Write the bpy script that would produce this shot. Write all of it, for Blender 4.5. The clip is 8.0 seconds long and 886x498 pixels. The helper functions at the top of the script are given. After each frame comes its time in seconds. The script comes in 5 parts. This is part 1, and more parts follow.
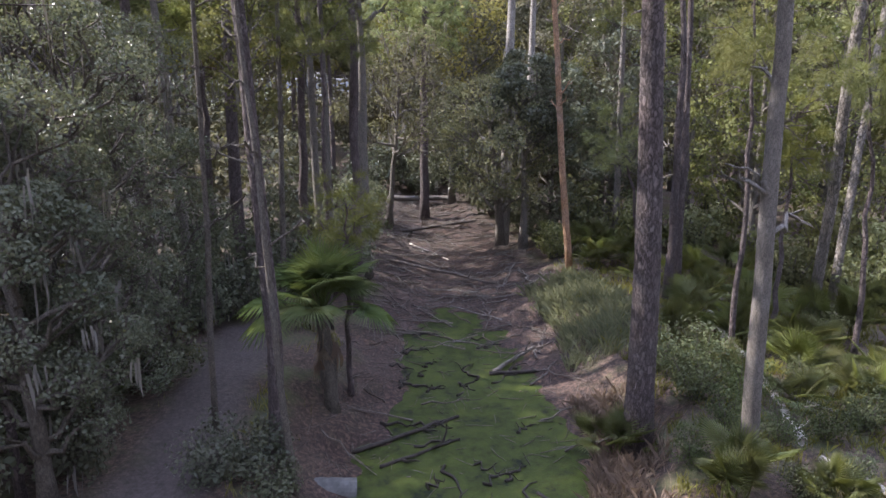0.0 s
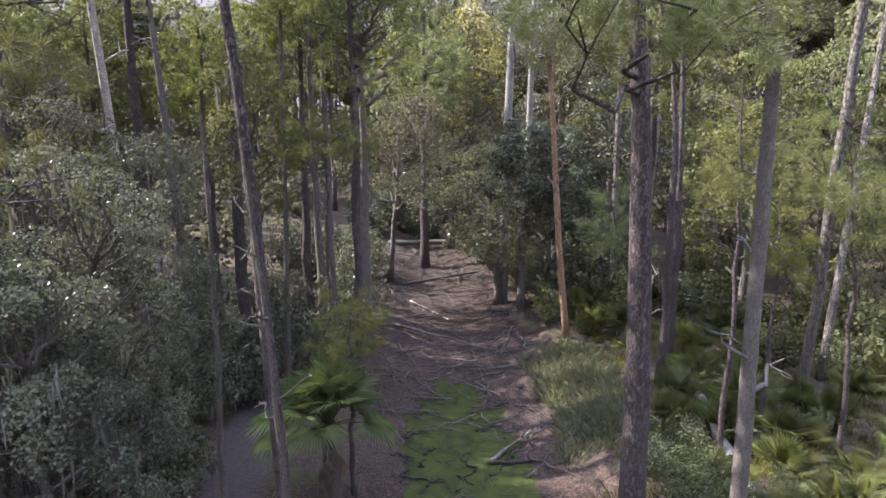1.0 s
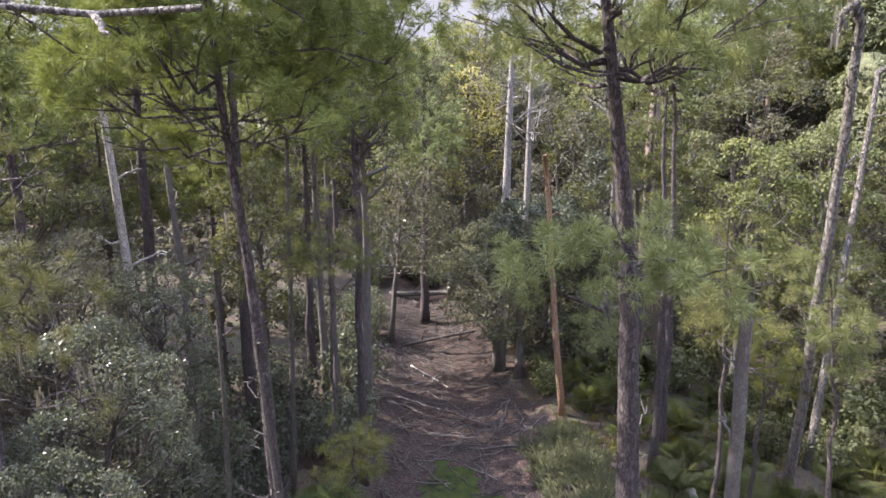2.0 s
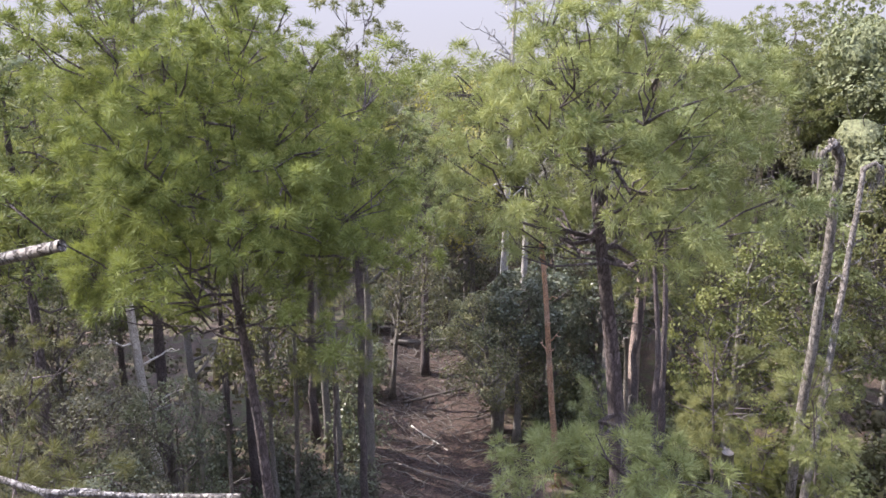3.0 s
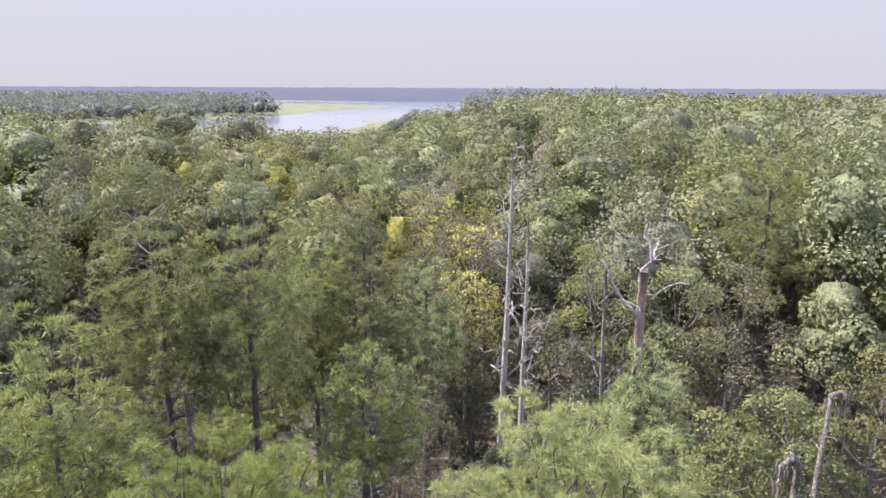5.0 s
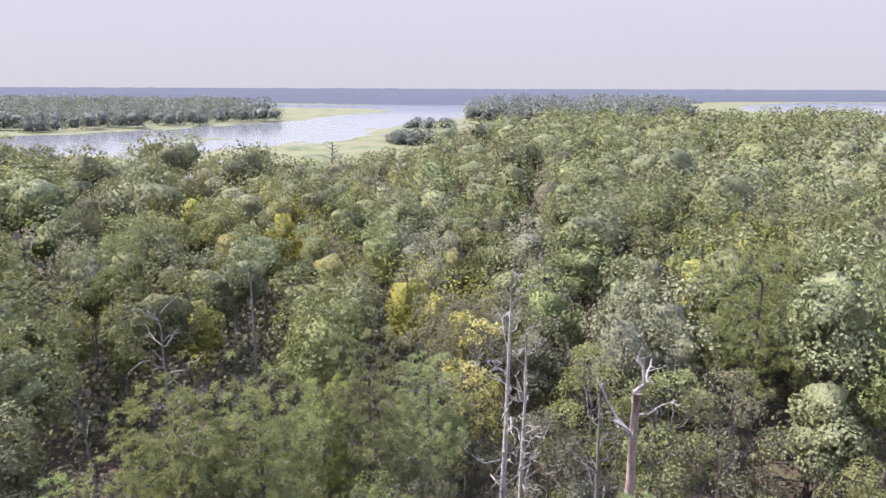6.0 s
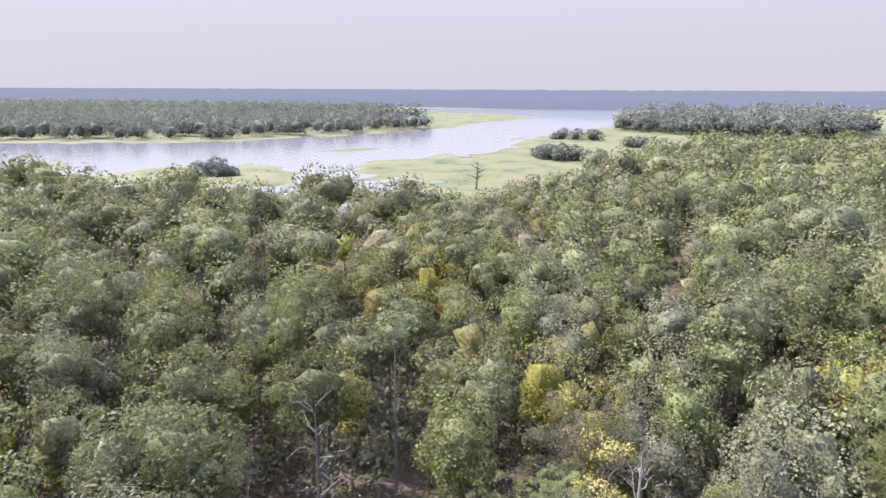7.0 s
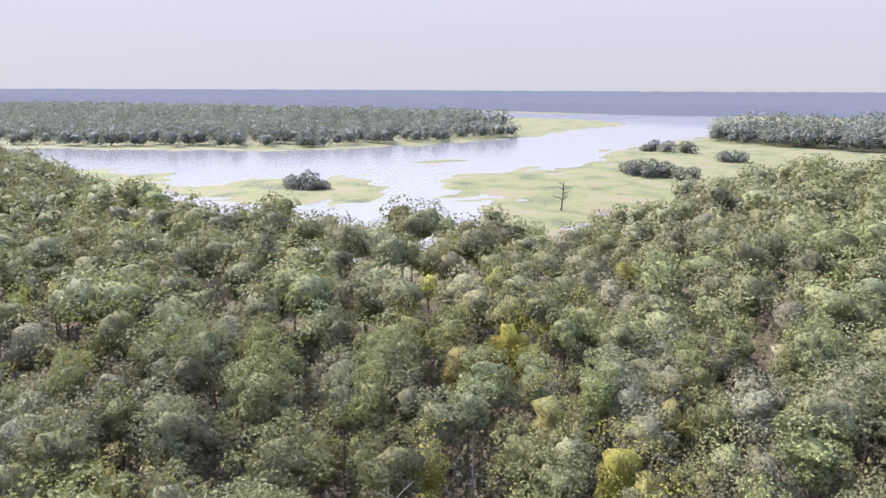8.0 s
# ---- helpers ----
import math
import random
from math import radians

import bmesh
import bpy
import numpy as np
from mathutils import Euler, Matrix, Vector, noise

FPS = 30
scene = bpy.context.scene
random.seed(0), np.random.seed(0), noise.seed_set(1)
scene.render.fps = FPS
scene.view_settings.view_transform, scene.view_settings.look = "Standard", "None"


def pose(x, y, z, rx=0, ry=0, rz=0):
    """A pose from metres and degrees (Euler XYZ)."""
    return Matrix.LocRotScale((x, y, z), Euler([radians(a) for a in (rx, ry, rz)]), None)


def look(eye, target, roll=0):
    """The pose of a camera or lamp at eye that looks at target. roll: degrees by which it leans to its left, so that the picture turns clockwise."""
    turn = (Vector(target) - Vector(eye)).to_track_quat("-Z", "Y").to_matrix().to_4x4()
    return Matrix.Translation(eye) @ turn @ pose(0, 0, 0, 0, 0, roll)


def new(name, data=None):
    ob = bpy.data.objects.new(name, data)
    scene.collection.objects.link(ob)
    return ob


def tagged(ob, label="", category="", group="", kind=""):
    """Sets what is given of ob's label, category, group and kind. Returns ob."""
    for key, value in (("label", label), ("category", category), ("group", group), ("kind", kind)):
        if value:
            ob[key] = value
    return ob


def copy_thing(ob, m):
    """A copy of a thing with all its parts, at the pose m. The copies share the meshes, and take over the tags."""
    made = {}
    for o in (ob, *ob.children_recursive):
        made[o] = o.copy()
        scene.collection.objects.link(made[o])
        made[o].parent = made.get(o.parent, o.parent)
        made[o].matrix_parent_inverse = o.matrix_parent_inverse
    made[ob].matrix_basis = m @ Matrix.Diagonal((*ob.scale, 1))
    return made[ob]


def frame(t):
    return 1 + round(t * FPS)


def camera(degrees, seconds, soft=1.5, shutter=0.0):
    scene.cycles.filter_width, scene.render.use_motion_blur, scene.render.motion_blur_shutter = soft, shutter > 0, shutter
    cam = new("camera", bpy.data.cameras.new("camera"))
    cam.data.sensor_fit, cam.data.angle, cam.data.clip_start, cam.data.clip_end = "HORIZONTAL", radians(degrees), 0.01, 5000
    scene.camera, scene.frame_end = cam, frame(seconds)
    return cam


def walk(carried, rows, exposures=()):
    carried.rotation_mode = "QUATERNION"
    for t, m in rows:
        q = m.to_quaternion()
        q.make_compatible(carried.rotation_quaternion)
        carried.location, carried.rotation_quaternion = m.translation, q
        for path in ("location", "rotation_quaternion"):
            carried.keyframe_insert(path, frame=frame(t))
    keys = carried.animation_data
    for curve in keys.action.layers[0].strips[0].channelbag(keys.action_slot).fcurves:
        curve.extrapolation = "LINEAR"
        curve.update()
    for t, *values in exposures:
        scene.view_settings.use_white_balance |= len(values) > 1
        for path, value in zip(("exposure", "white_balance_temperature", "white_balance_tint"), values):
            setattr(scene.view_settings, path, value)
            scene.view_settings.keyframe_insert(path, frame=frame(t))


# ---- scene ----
cam = camera(67.35, 8.0)


def aimed(z, yaw):
    """The drone's camera at height z, turned yaw degrees to the left, tilted 13.67 degrees down."""
    a, b = radians(yaw), radians(13.67)
    way = Vector((-math.sin(a) * math.cos(b), math.cos(a) * math.cos(b), -math.sin(b)))
    return look((0, 0, z), Vector((0, 0, z)) + way, 0.2)


PATH = [
    (0, aimed(6.0, 0)),
    (0.5, aimed(6.92, 0)),
    (1, aimed(8.15, 0)),
    (1.5, aimed(9.44, 0)),
    (1.7, aimed(9.95, 0)),
    (2.8, aimed(12.75, 0)),
    (3, aimed(13.24, 0)),
    (3.5, aimed(14.64, 0)),
    (4, aimed(16.3, 0)),
    (4.5, aimed(18.07, 0.1)),
    (4.7, aimed(18.8, 0.12)),
    (5.8, aimed(23.3, 0.15)),
    (6, aimed(24.41, 0.33)),
    (6.3, aimed(26.14, 2.68)),
    (6.5, aimed(27.31, 5.85)),
    (6.8, aimed(29.06, 10.4)),
    (7, aimed(30.2, 12.7)),
    (7.5, aimed(33.08, 16.46)),
    (8, aimed(36.01, 20.06)),
]
walk(cam, PATH, ((0, 1.78, 5900, 16), (0.5, 1.84, 5900, 16), (1.5, 2.04, 6000, 16), (3, 1.92, 6000, 16), (4.5, 1.85, 6000, 16), (8, 1.85, 6000, 16)))

# ---- light ----
SUN_TURN, SUN_HIGH = radians(76), radians(41)   # to the left of straight ahead, above the horizon
sun_way = Vector((-math.sin(SUN_TURN) * math.cos(SUN_HIGH), math.cos(SUN_TURN) * math.cos(SUN_HIGH), math.sin(SUN_HIGH)))
world = bpy.data.worlds.new("world")
scene.world = world
world.use_nodes = True
wn = world.node_tree
sky = wn.nodes.new("ShaderNodeTexSky")
sky.sky_type = "NISHITA"
sky.sun_disc = False
sky.sun_elevation = SUN_HIGH
sky.sun_rotation = -SUN_TURN
sky.air_density, sky.dust_density, sky.ozone_density = 1.0, 1.0, 1.0
haze = wn.nodes.new("ShaderNodeMix")           # a thin white haze veils the whole sky, brighter overhead than at the horizon
haze.data_type = "RGBA"
haze.inputs[0].default_value = 0.985
way = wn.nodes.new("ShaderNodeTexCoord")
axes = wn.nodes.new("ShaderNodeSeparateXYZ")
wn.links.new(way.outputs["Generated"], axes.inputs[0])
steep = wn.nodes.new("ShaderNodeMath")
steep.operation = "MULTIPLY"
wn.links.new(axes.outputs["Z"], steep.inputs[0])
wn.links.new(axes.outputs["Z"], steep.inputs[1])
veil = wn.nodes.new("ShaderNodeMix")
veil.data_type = "RGBA"
veil.inputs[6].default_value, veil.inputs[7].default_value = (1.45, 1.39, 1.45, 1), (8.0, 8.8, 11.8, 1)
wn.links.new(steep.outputs[0], veil.inputs[0])
wn.links.new(veil.outputs[2], haze.inputs[7])
wn.links.new(sky.outputs[0], haze.inputs[6])
wn.nodes["Background"].inputs["Strength"].default_value = 0.13
wn.links.new(haze.outputs[2], wn.nodes["Background"].inputs["Color"])
sun = new("sun", bpy.data.lights.new("sun", "SUN"))
sun.data.energy, sun.data.angle, sun.data.color = 4.0, radians(0.6), (1.0, 0.9, 0.76)
sun.matrix_world = look(sun_way * 200, (0, 0, 0))

# ---- materials ----


def nodes_of(name):
    m = bpy.data.materials.new(name)
    m.use_nodes = True
    nt = m.node_tree
    return m, nt, nt.nodes["Principled BSDF"]


def ramp_of(nt, stops):
    r = nt.nodes.new("ShaderNodeValToRGB")
    e = r.color_ramp.elements
    while len(e) < len(stops):
        e.new(0.5)
    for k, (p, c) in enumerate(stops):
        e[k].position, e[k].color = p, (*c, 1)
    return r


def noise_of(nt, scale, detail=4, vector=None, rough=0.6):
    n = nt.nodes.new("ShaderNodeTexNoise")
    n.inputs["Scale"].default_value, n.inputs["Detail"].default_value, n.inputs["Roughness"].default_value = scale, detail, rough
    if vector:
        nt.links.new(vector, n.inputs["Vector"])
    return n


def mixed(nt, fac, a, b, mode="MIX"):
    m = nt.nodes.new("ShaderNodeMix")
    m.data_type, m.blend_type = "RGBA", mode
    for sock, v in ((m.inputs[0], fac), (m.inputs[6], a), (m.inputs[7], b)):
        if isinstance(v, (int, float)):
            sock.default_value = v
        elif isinstance(v, tuple):
            sock.default_value = (*v, 1)
        else:
            nt.links.new(v, sock)
    return m.outputs[2]


def foliage(name, dark, light, glow=0.35, gloss=0.45, tone=None, mass=0.0):
    """Leaves: colour varies from leaf to leaf, from clump to clump and from tree to tree; some light passes through."""
    m, nt, b = nodes_of(name)
    dark, light = (*dark[:2], dark[2] * 1.12), (*light[:2], light[2] * 1.12)
    geo = nt.nodes.new("ShaderNodeNewGeometry")
    info = nt.nodes.new("ShaderNodeObjectInfo")
    patch = noise_of(nt, 0.9, 2, geo.outputs["Position"])
    add = nt.nodes.new("ShaderNodeMath")
    add.operation = "MULTIPLY_ADD"
    nt.links.new(geo.outputs["Random Per Island"], add.inputs[0])
    add.inputs[1].default_value = 0.12 if mass else 0.3
    nt.links.new(patch.outputs["Fac"], add.inputs[2])
    sub = nt.nodes.new("ShaderNodeMath")
    sub.operation = "SUBTRACT"
    nt.links.new(add.outputs[0], sub.inputs[0])
    sub.inputs[1].default_value = 0.06 if mass else 0.15
    col = ramp_of(nt, [(0.15, dark), (0.85, light)])
    nt.links.new(sub.outputs[0], col.inputs["Fac"])
    hsv = nt.nodes.new("ShaderNodeHueSaturation")
    vary = nt.nodes.new("ShaderNodeMapRange")
    vary.inputs["To Min"].default_value, vary.inputs["To Max"].default_value = 0.66, 1.14
    hue = nt.nodes.new("ShaderNodeMapRange")
    hue.inputs["To Min"].default_value, hue.inputs["To Max"].default_value = 0.47, 0.503
    odd = nt.nodes.new("ShaderNodeMath")
    odd.operation = "MULTIPLY"
    odd.inputs[1].default_value = 7.31
    part_of = nt.nodes.new("ShaderNodeMath")
    part_of.operation = "FRACT"
    nt.links.new(odd.outputs[0], part_of.inputs[0])
    full = nt.nodes.new("ShaderNodeMapRange")
    full.inputs["To Min"].default_value, full.inputs["To Max"].default_value = 0.85, 1.2
    nt.links.new(part_of.outputs[0], full.inputs["Value"])
    nt.links.new(full.outputs[0], hsv.inputs["Saturation"])
    if tone:
        at = nt.nodes.new("ShaderNodeAttribute")
        at.attribute_name = tone
        nt.links.new(at.outputs["Fac"], vary.inputs["Value"])
        nt.links.new(at.outputs["Fac"], hue.inputs["Value"])
        nt.links.new(at.outputs["Fac"], odd.inputs[0])
    else:
        nt.links.new(info.outputs["Random"], vary.inputs["Value"])
        nt.links.new(info.outputs["Random"], hue.inputs["Value"])
        nt.links.new(info.outputs["Random"], odd.inputs[0])
    nt.links.new(vary.outputs[0], hsv.inputs["Value"])
    nt.links.new(hue.outputs[0], hsv.inputs["Hue"])
    nt.links.new(col.outputs["Color"], hsv.inputs["Color"])
    leafy = hsv.outputs[0]
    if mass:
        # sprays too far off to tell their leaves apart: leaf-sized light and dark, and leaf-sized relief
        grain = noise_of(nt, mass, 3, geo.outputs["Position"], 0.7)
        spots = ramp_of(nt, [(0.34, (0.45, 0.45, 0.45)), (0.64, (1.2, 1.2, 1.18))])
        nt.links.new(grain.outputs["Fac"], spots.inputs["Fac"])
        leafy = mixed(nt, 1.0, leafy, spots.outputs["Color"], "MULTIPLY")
        bump = nt.nodes.new("ShaderNodeBump")
        bump.inputs["Strength"].default_value, bump.inputs["Distance"].default_value = 0.7, 0.7 / mass
        nt.links.new(grain.outputs["Fac"], bump.inputs["Height"])
        nt.links.new(bump.outputs[0], b.inputs["Normal"])
    nt.links.new(leafy, b.inputs["Base Color"])
    b.inputs["Roughness"].default_value = gloss
    b.inputs["Specular IOR Level"].default_value = 0.13
    tr = nt.nodes.new("ShaderNodeBsdfTranslucent")
    nt.links.new(mixed(nt, 1.0, leafy, (1.0, 1.0, 0.7), "MULTIPLY"), tr.inputs["Color"])
    mix = nt.nodes.new("ShaderNodeMixShader")
    mix.inputs[0].default_value = glow
    nt.links.new(b.outputs[0], mix.inputs[1])
    nt.links.new(tr.outputs[0], mix.inputs[2])
    nt.links.new(mix.outputs[0], nt.nodes["Material Output"].inputs["Surface"])
    return m


def bark(name, dark, light, across=9.0, depth=0.6, rough=0.9):
    """Bark: plates drawn out along the trunk, with lichen stains."""
    m, nt, b = nodes_of(name)
    co = nt.nodes.new("ShaderNodeTexCoord")
    mp = nt.nodes.new("ShaderNodeMapping")
    mp.inputs["Scale"].default_value = (1, 1, 0.4)
    nt.links.new(co.outputs["Object"], mp.inputs["Vector"])
    v = nt.nodes.new("ShaderNodeTexVoronoi")
    v.feature = "DISTANCE_TO_EDGE"
    v.inputs["Scale"].default_value = across * 2.4
    n1 = noise_of(nt, across, 5, mp.outputs[0], 0.7)
    nt.links.new(mixed(nt, 0.2, mp.outputs[0], n1.outputs["Color"]), v.inputs["Vector"])
    n2 = noise_of(nt, 1.3, 3, co.outputs["Object"])
    col = ramp_of(nt, [(0.1, dark), (0.8, light)])
    nt.links.new(n1.outputs["Fac"], col.inputs["Fac"])
    stain = ramp_of(nt, [(0.45, (0, 0, 0)), (0.75, (0.6, 0.6, 0.6))])
    nt.links.new(n2.outputs["Fac"], stain.inputs["Fac"])
    grey = tuple(0.4 * c + 0.6 * sum(light) / 3 for c in light)
    c2 = mixed(nt, stain.outputs["Color"], col.outputs["Color"], grey)
    crack = ramp_of(nt, [(0.0, (0.22, 0.2, 0.19)), (0.16, (1, 1, 1))])
    nt.links.new(v.outputs["Distance"], crack.inputs["Fac"])
    nt.links.new(mixed(nt, 0.8, c2, crack.outputs["Color"], "MULTIPLY"), b.inputs["Base Color"])
    b.inputs["Roughness"].default_value = rough
    bump = nt.nodes.new("ShaderNodeBump")
    bump.inputs["Strength"].default_value, bump.inputs["Distance"].default_value = depth * 1.5, 0.05
    hgt = nt.nodes.new("ShaderNodeMath")
    hgt.operation = "ADD"
    nt.links.new(crack.outputs["Color"], hgt.inputs[0])
    nt.links.new(n1.outputs["Fac"], hgt.inputs[1])
    nt.links.new(hgt.outputs[0], bump.inputs["Height"])
    nt.links.new(bump.outputs[0], b.inputs["Normal"])
    return m


PINE_LEAF = foliage("pine_needles", (0.125, 0.155, 0.06), (0.36, 0.38, 0.155), 0.3, 0.5)
PINE_MID = foliage("grey_green_needles", (0.115, 0.147, 0.063), (0.295, 0.32, 0.135), 0.4, 0.5)
PINE_YOUNG = foliage("young_pine_needles", (0.13, 0.195, 0.045), (0.33, 0.44, 0.095), 0.35, 0.5)
OAK_LEAF = foliage("oak_leaves", (0.105, 0.11, 0.065), (0.27, 0.265, 0.155), 0.4, 0.6)
GUM_LEAF = foliage("broad_leaves", (0.105, 0.125, 0.055), (0.28, 0.29, 0.13), 0.45, 0.65)
YELLOW_LEAF = foliage("turning_leaves", (0.2, 0.19, 0.06), (0.4, 0.36, 0.13), 0.35, 0.5)
SHRUB_LEAF = foliage("shrub_leaves", (0.07, 0.085, 0.055), (0.2, 0.21, 0.135), 0.38, 0.3)
PALM_LEAF = foliage("palmetto_leaves", (0.075, 0.1, 0.035), (0.24, 0.26, 0.09), 0.3, 0.35)
DRY_LEAF = foliage("dry_fronds", (0.14, 0.1, 0.06), (0.36, 0.28, 0.18), 0.2, 0.7)
MOSS = foliage("hanging_moss", (0.1, 0.095, 0.08), (0.25, 0.23, 0.19), 0.3, 0.9)
GRASS = foliage("grass_blades", (0.09, 0.105, 0.03), (0.3, 0.29, 0.09), 0.3, 0.5)
DRY_GRASS = foliage("dry_grass_blades", (0.13, 0.1, 0.065), (0.33, 0.26, 0.17), 0.25, 0.7)
BANK_GRASS = foliage("bank_grass_blades", (0.085, 0.1, 0.05), (0.25, 0.26, 0.13), 0.3, 0.5)
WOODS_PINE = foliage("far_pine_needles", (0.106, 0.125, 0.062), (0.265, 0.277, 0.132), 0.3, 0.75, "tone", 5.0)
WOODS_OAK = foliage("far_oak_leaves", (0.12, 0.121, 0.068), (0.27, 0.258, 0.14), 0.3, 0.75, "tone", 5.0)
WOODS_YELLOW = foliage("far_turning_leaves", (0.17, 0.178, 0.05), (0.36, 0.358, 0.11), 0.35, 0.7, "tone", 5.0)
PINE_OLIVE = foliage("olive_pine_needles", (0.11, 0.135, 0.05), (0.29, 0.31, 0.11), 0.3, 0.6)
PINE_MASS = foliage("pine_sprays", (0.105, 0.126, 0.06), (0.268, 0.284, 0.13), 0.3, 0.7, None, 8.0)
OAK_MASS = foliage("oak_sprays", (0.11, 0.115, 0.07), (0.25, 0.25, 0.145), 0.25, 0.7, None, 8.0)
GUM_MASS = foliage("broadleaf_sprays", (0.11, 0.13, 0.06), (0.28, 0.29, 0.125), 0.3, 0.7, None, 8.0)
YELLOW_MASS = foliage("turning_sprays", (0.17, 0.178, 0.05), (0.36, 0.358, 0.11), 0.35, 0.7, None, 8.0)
# island leaves are greyer and paler: distance haze put into their colour
HAZED_ISLE_LEAF = foliage("hazed_island_foliage", (0.14, 0.155, 0.125), (0.23, 0.245, 0.2), 0.3, 0.8, "tone", 1.5)
PINE_BARK = bark("pine_bark", (0.07, 0.052, 0.052), (0.19, 0.148, 0.146))
GREY_BARK = bark("grey_bark", (0.08, 0.07, 0.062), (0.27, 0.24, 0.21), 14, 0.35)
DARK_BARK = bark("dark_bark", (0.05, 0.042, 0.036), (0.2, 0.17, 0.14), 12, 0.4)
PALE_WOOD = bark("bleached_wood", (0.3, 0.26, 0.22), (0.66, 0.6, 0.53), 10, 0.25, 0.8)
ORANGE_WOOD = bark("stripped_wood", (0.25, 0.14, 0.08), (0.55, 0.33, 0.2), 10, 0.25, 0.8)
RED_WOOD = bark("reddish_dead_wood", (0.17, 0.12, 0.1), (0.4, 0.3, 0.25), 10, 0.3, 0.85)
WEATHERED = bark("weathered_trunk", (0.1, 0.088, 0.078), (0.33, 0.29, 0.25), 8, 0.6)
SILVER = bark("silvery_dead_wood", (0.17, 0.155, 0.145), (0.44, 0.405, 0.375), 10, 0.3, 0.85)
STICK = bark("dead_branch_wood", (0.045, 0.036, 0.03), (0.2, 0.165, 0.14), 16, 0.3)
WET_WOOD = bark("wet_dead_wood", (0.012, 0.009, 0.007), (0.06, 0.044, 0.035), 16, 0.3, 0.7)

# ---- meshes ----
rng = np.random.default_rng(7)


def mesh_of(name, V, F, material, smooth=False, tone=None):
    """A mesh from arrays of places and of faces with equal corner counts."""
    V, F = np.asarray(V, np.float32), np.asarray(F, np.int32)
    me = bpy.data.meshes.new(name)
    me.vertices.add(len(V))
    me.vertices.foreach_set("co", V.ravel())
    me.loops.add(F.size)
    me.loops.foreach_set("vertex_index", F.ravel())
    me.polygons.add(len(F))
    me.polygons.foreach_set("loop_start", np.arange(len(F), dtype=np.int32) * F.shape[1])
    if smooth:
        me.polygons.foreach_set("use_smooth", np.ones(len(F), bool))
    if tone is not None:
        at = me.attributes.new("tone", "FLOAT", "POINT")
        at.data.foreach_set("value", np.asarray(tone, np.float32))
    me.update(calc_edges=True)
    me.materials.append(material)
    return me


def joined(pieces):
    """Several (places, faces) as one."""
    V, F, n = [], [], 0
    for v, f in pieces:
        V.append(v)
        F.append(np.asarray(f) + n)
        n += len(v)
    return np.concatenate(V), np.concatenate(F)


def part(name, data, parent, label=""):
    ob = new(name, data)
    ob.parent = parent
    if label:
        tagged(ob, label)
    return ob


def tube(points, radii, sides=7):
    """A tapered limb along points, closed at both ends."""
    P = np.asarray(points, float)
    R = np.asarray(radii, float)
    d = np.gradient(P, axis=0)
    d /= np.linalg.norm(d, axis=1, keepdims=True) + 1e-9
    ref = np.where(np.abs(d[:, 2:3]) > 0.9, np.array([[1.0, 0, 0]]), np.array([[0, 0, 1.0]]))
    u = np.cross(d, ref)
    for k in range(1, len(u)):
        w = u[k - 1] - d[k] * (u[k - 1] @ d[k])
        u[k] = w if np.linalg.norm(w) > 1e-6 else u[k]
    u /= np.linalg.norm(u, axis=1, keepdims=True) + 1e-9
    w = np.cross(d, u)
    a = np.arange(sides) * 2 * np.pi / sides
    V = P[:, None] + R[:, None, None] * (np.cos(a)[None, :, None] * u[:, None] + np.sin(a)[None, :, None] * w[:, None])
    n = len(P)
    i, j = np.meshgrid(np.arange(n - 1), np.arange(sides), indexing="ij")
    k = (j + 1) % sides
    F = np.stack([i * sides + j, i * sides + k, (i + 1) * sides + k, (i + 1) * sides + j], -1).reshape(-1, 4)
    V = np.concatenate([V.reshape(-1, 3), P[:1], P[-1:]])
    j = np.arange(0, sides - 1, 2)
    caps = np.concatenate([np.stack([np.full_like(j, n * sides + e), r + (j + 2) % sides, r + j + 1, r + j], -1) for e, r in ((0, 0), (1, (n - 1) * sides))])
    return V, np.concatenate([F, caps])


def bent(a, b, n=6, sway=0.05, sag=0.0):
    """Points from a to b with small bends and a sag (minus: a rise) in the middle."""
    a, b = np.asarray(a, float), np.asarray(b, float)
    t = np.linspace(0, 1, n)[:, None]
    P = a + (b - a) * t
    size = np.linalg.norm(b - a)
    P[1:-1] += rng.normal(0, sway * size, (n - 2, 3)) * 0.5
    P[:, 2] -= sag * size * (4 * t * (1 - t))[:, 0]
    return P


def unit(v):
    return v / (np.linalg.norm(v, axis=-1, keepdims=True) + 1e-9)


def plates(P, d, size, loose=0.3, wide=0.3):
    """Diamond leaves at P that face about the way d."""
    n = unit(d + rng.normal(size=P.shape) * loose + [0, 0, 0.15])
    u = unit(np.cross(n, rng.normal(size=P.shape)))
    w = np.cross(n, u)
    s = size * rng.uniform(0.6, 1.3, (len(P), 1))
    V = np.stack([P - u * s * 0.5, P + w * s * wide + n * s * 0.08, P + u * s * 0.5, P - w * s * wide + n * s * 0.08], 1).reshape(-1, 3)
    return V, np.arange(len(V)).reshape(-1, 4)


def leaves(centres, radii, count, size, flat=0.75, lift=0.25, loose=0.3):
    """Diamond leaves in clumps: count to a clump, thickest near its skin and on its upper side."""
    C = np.repeat(np.asarray(centres, float), count, 0)
    R = np.repeat(np.asarray(radii, float), count)[:, None]
    d = unit(rng.normal(size=C.shape) + [0, 0, lift])
    P = C + d * R * (rng.random((len(C), 1)) ** 0.3) * [1, 1, flat]
    return plates(P, d, size, loose)


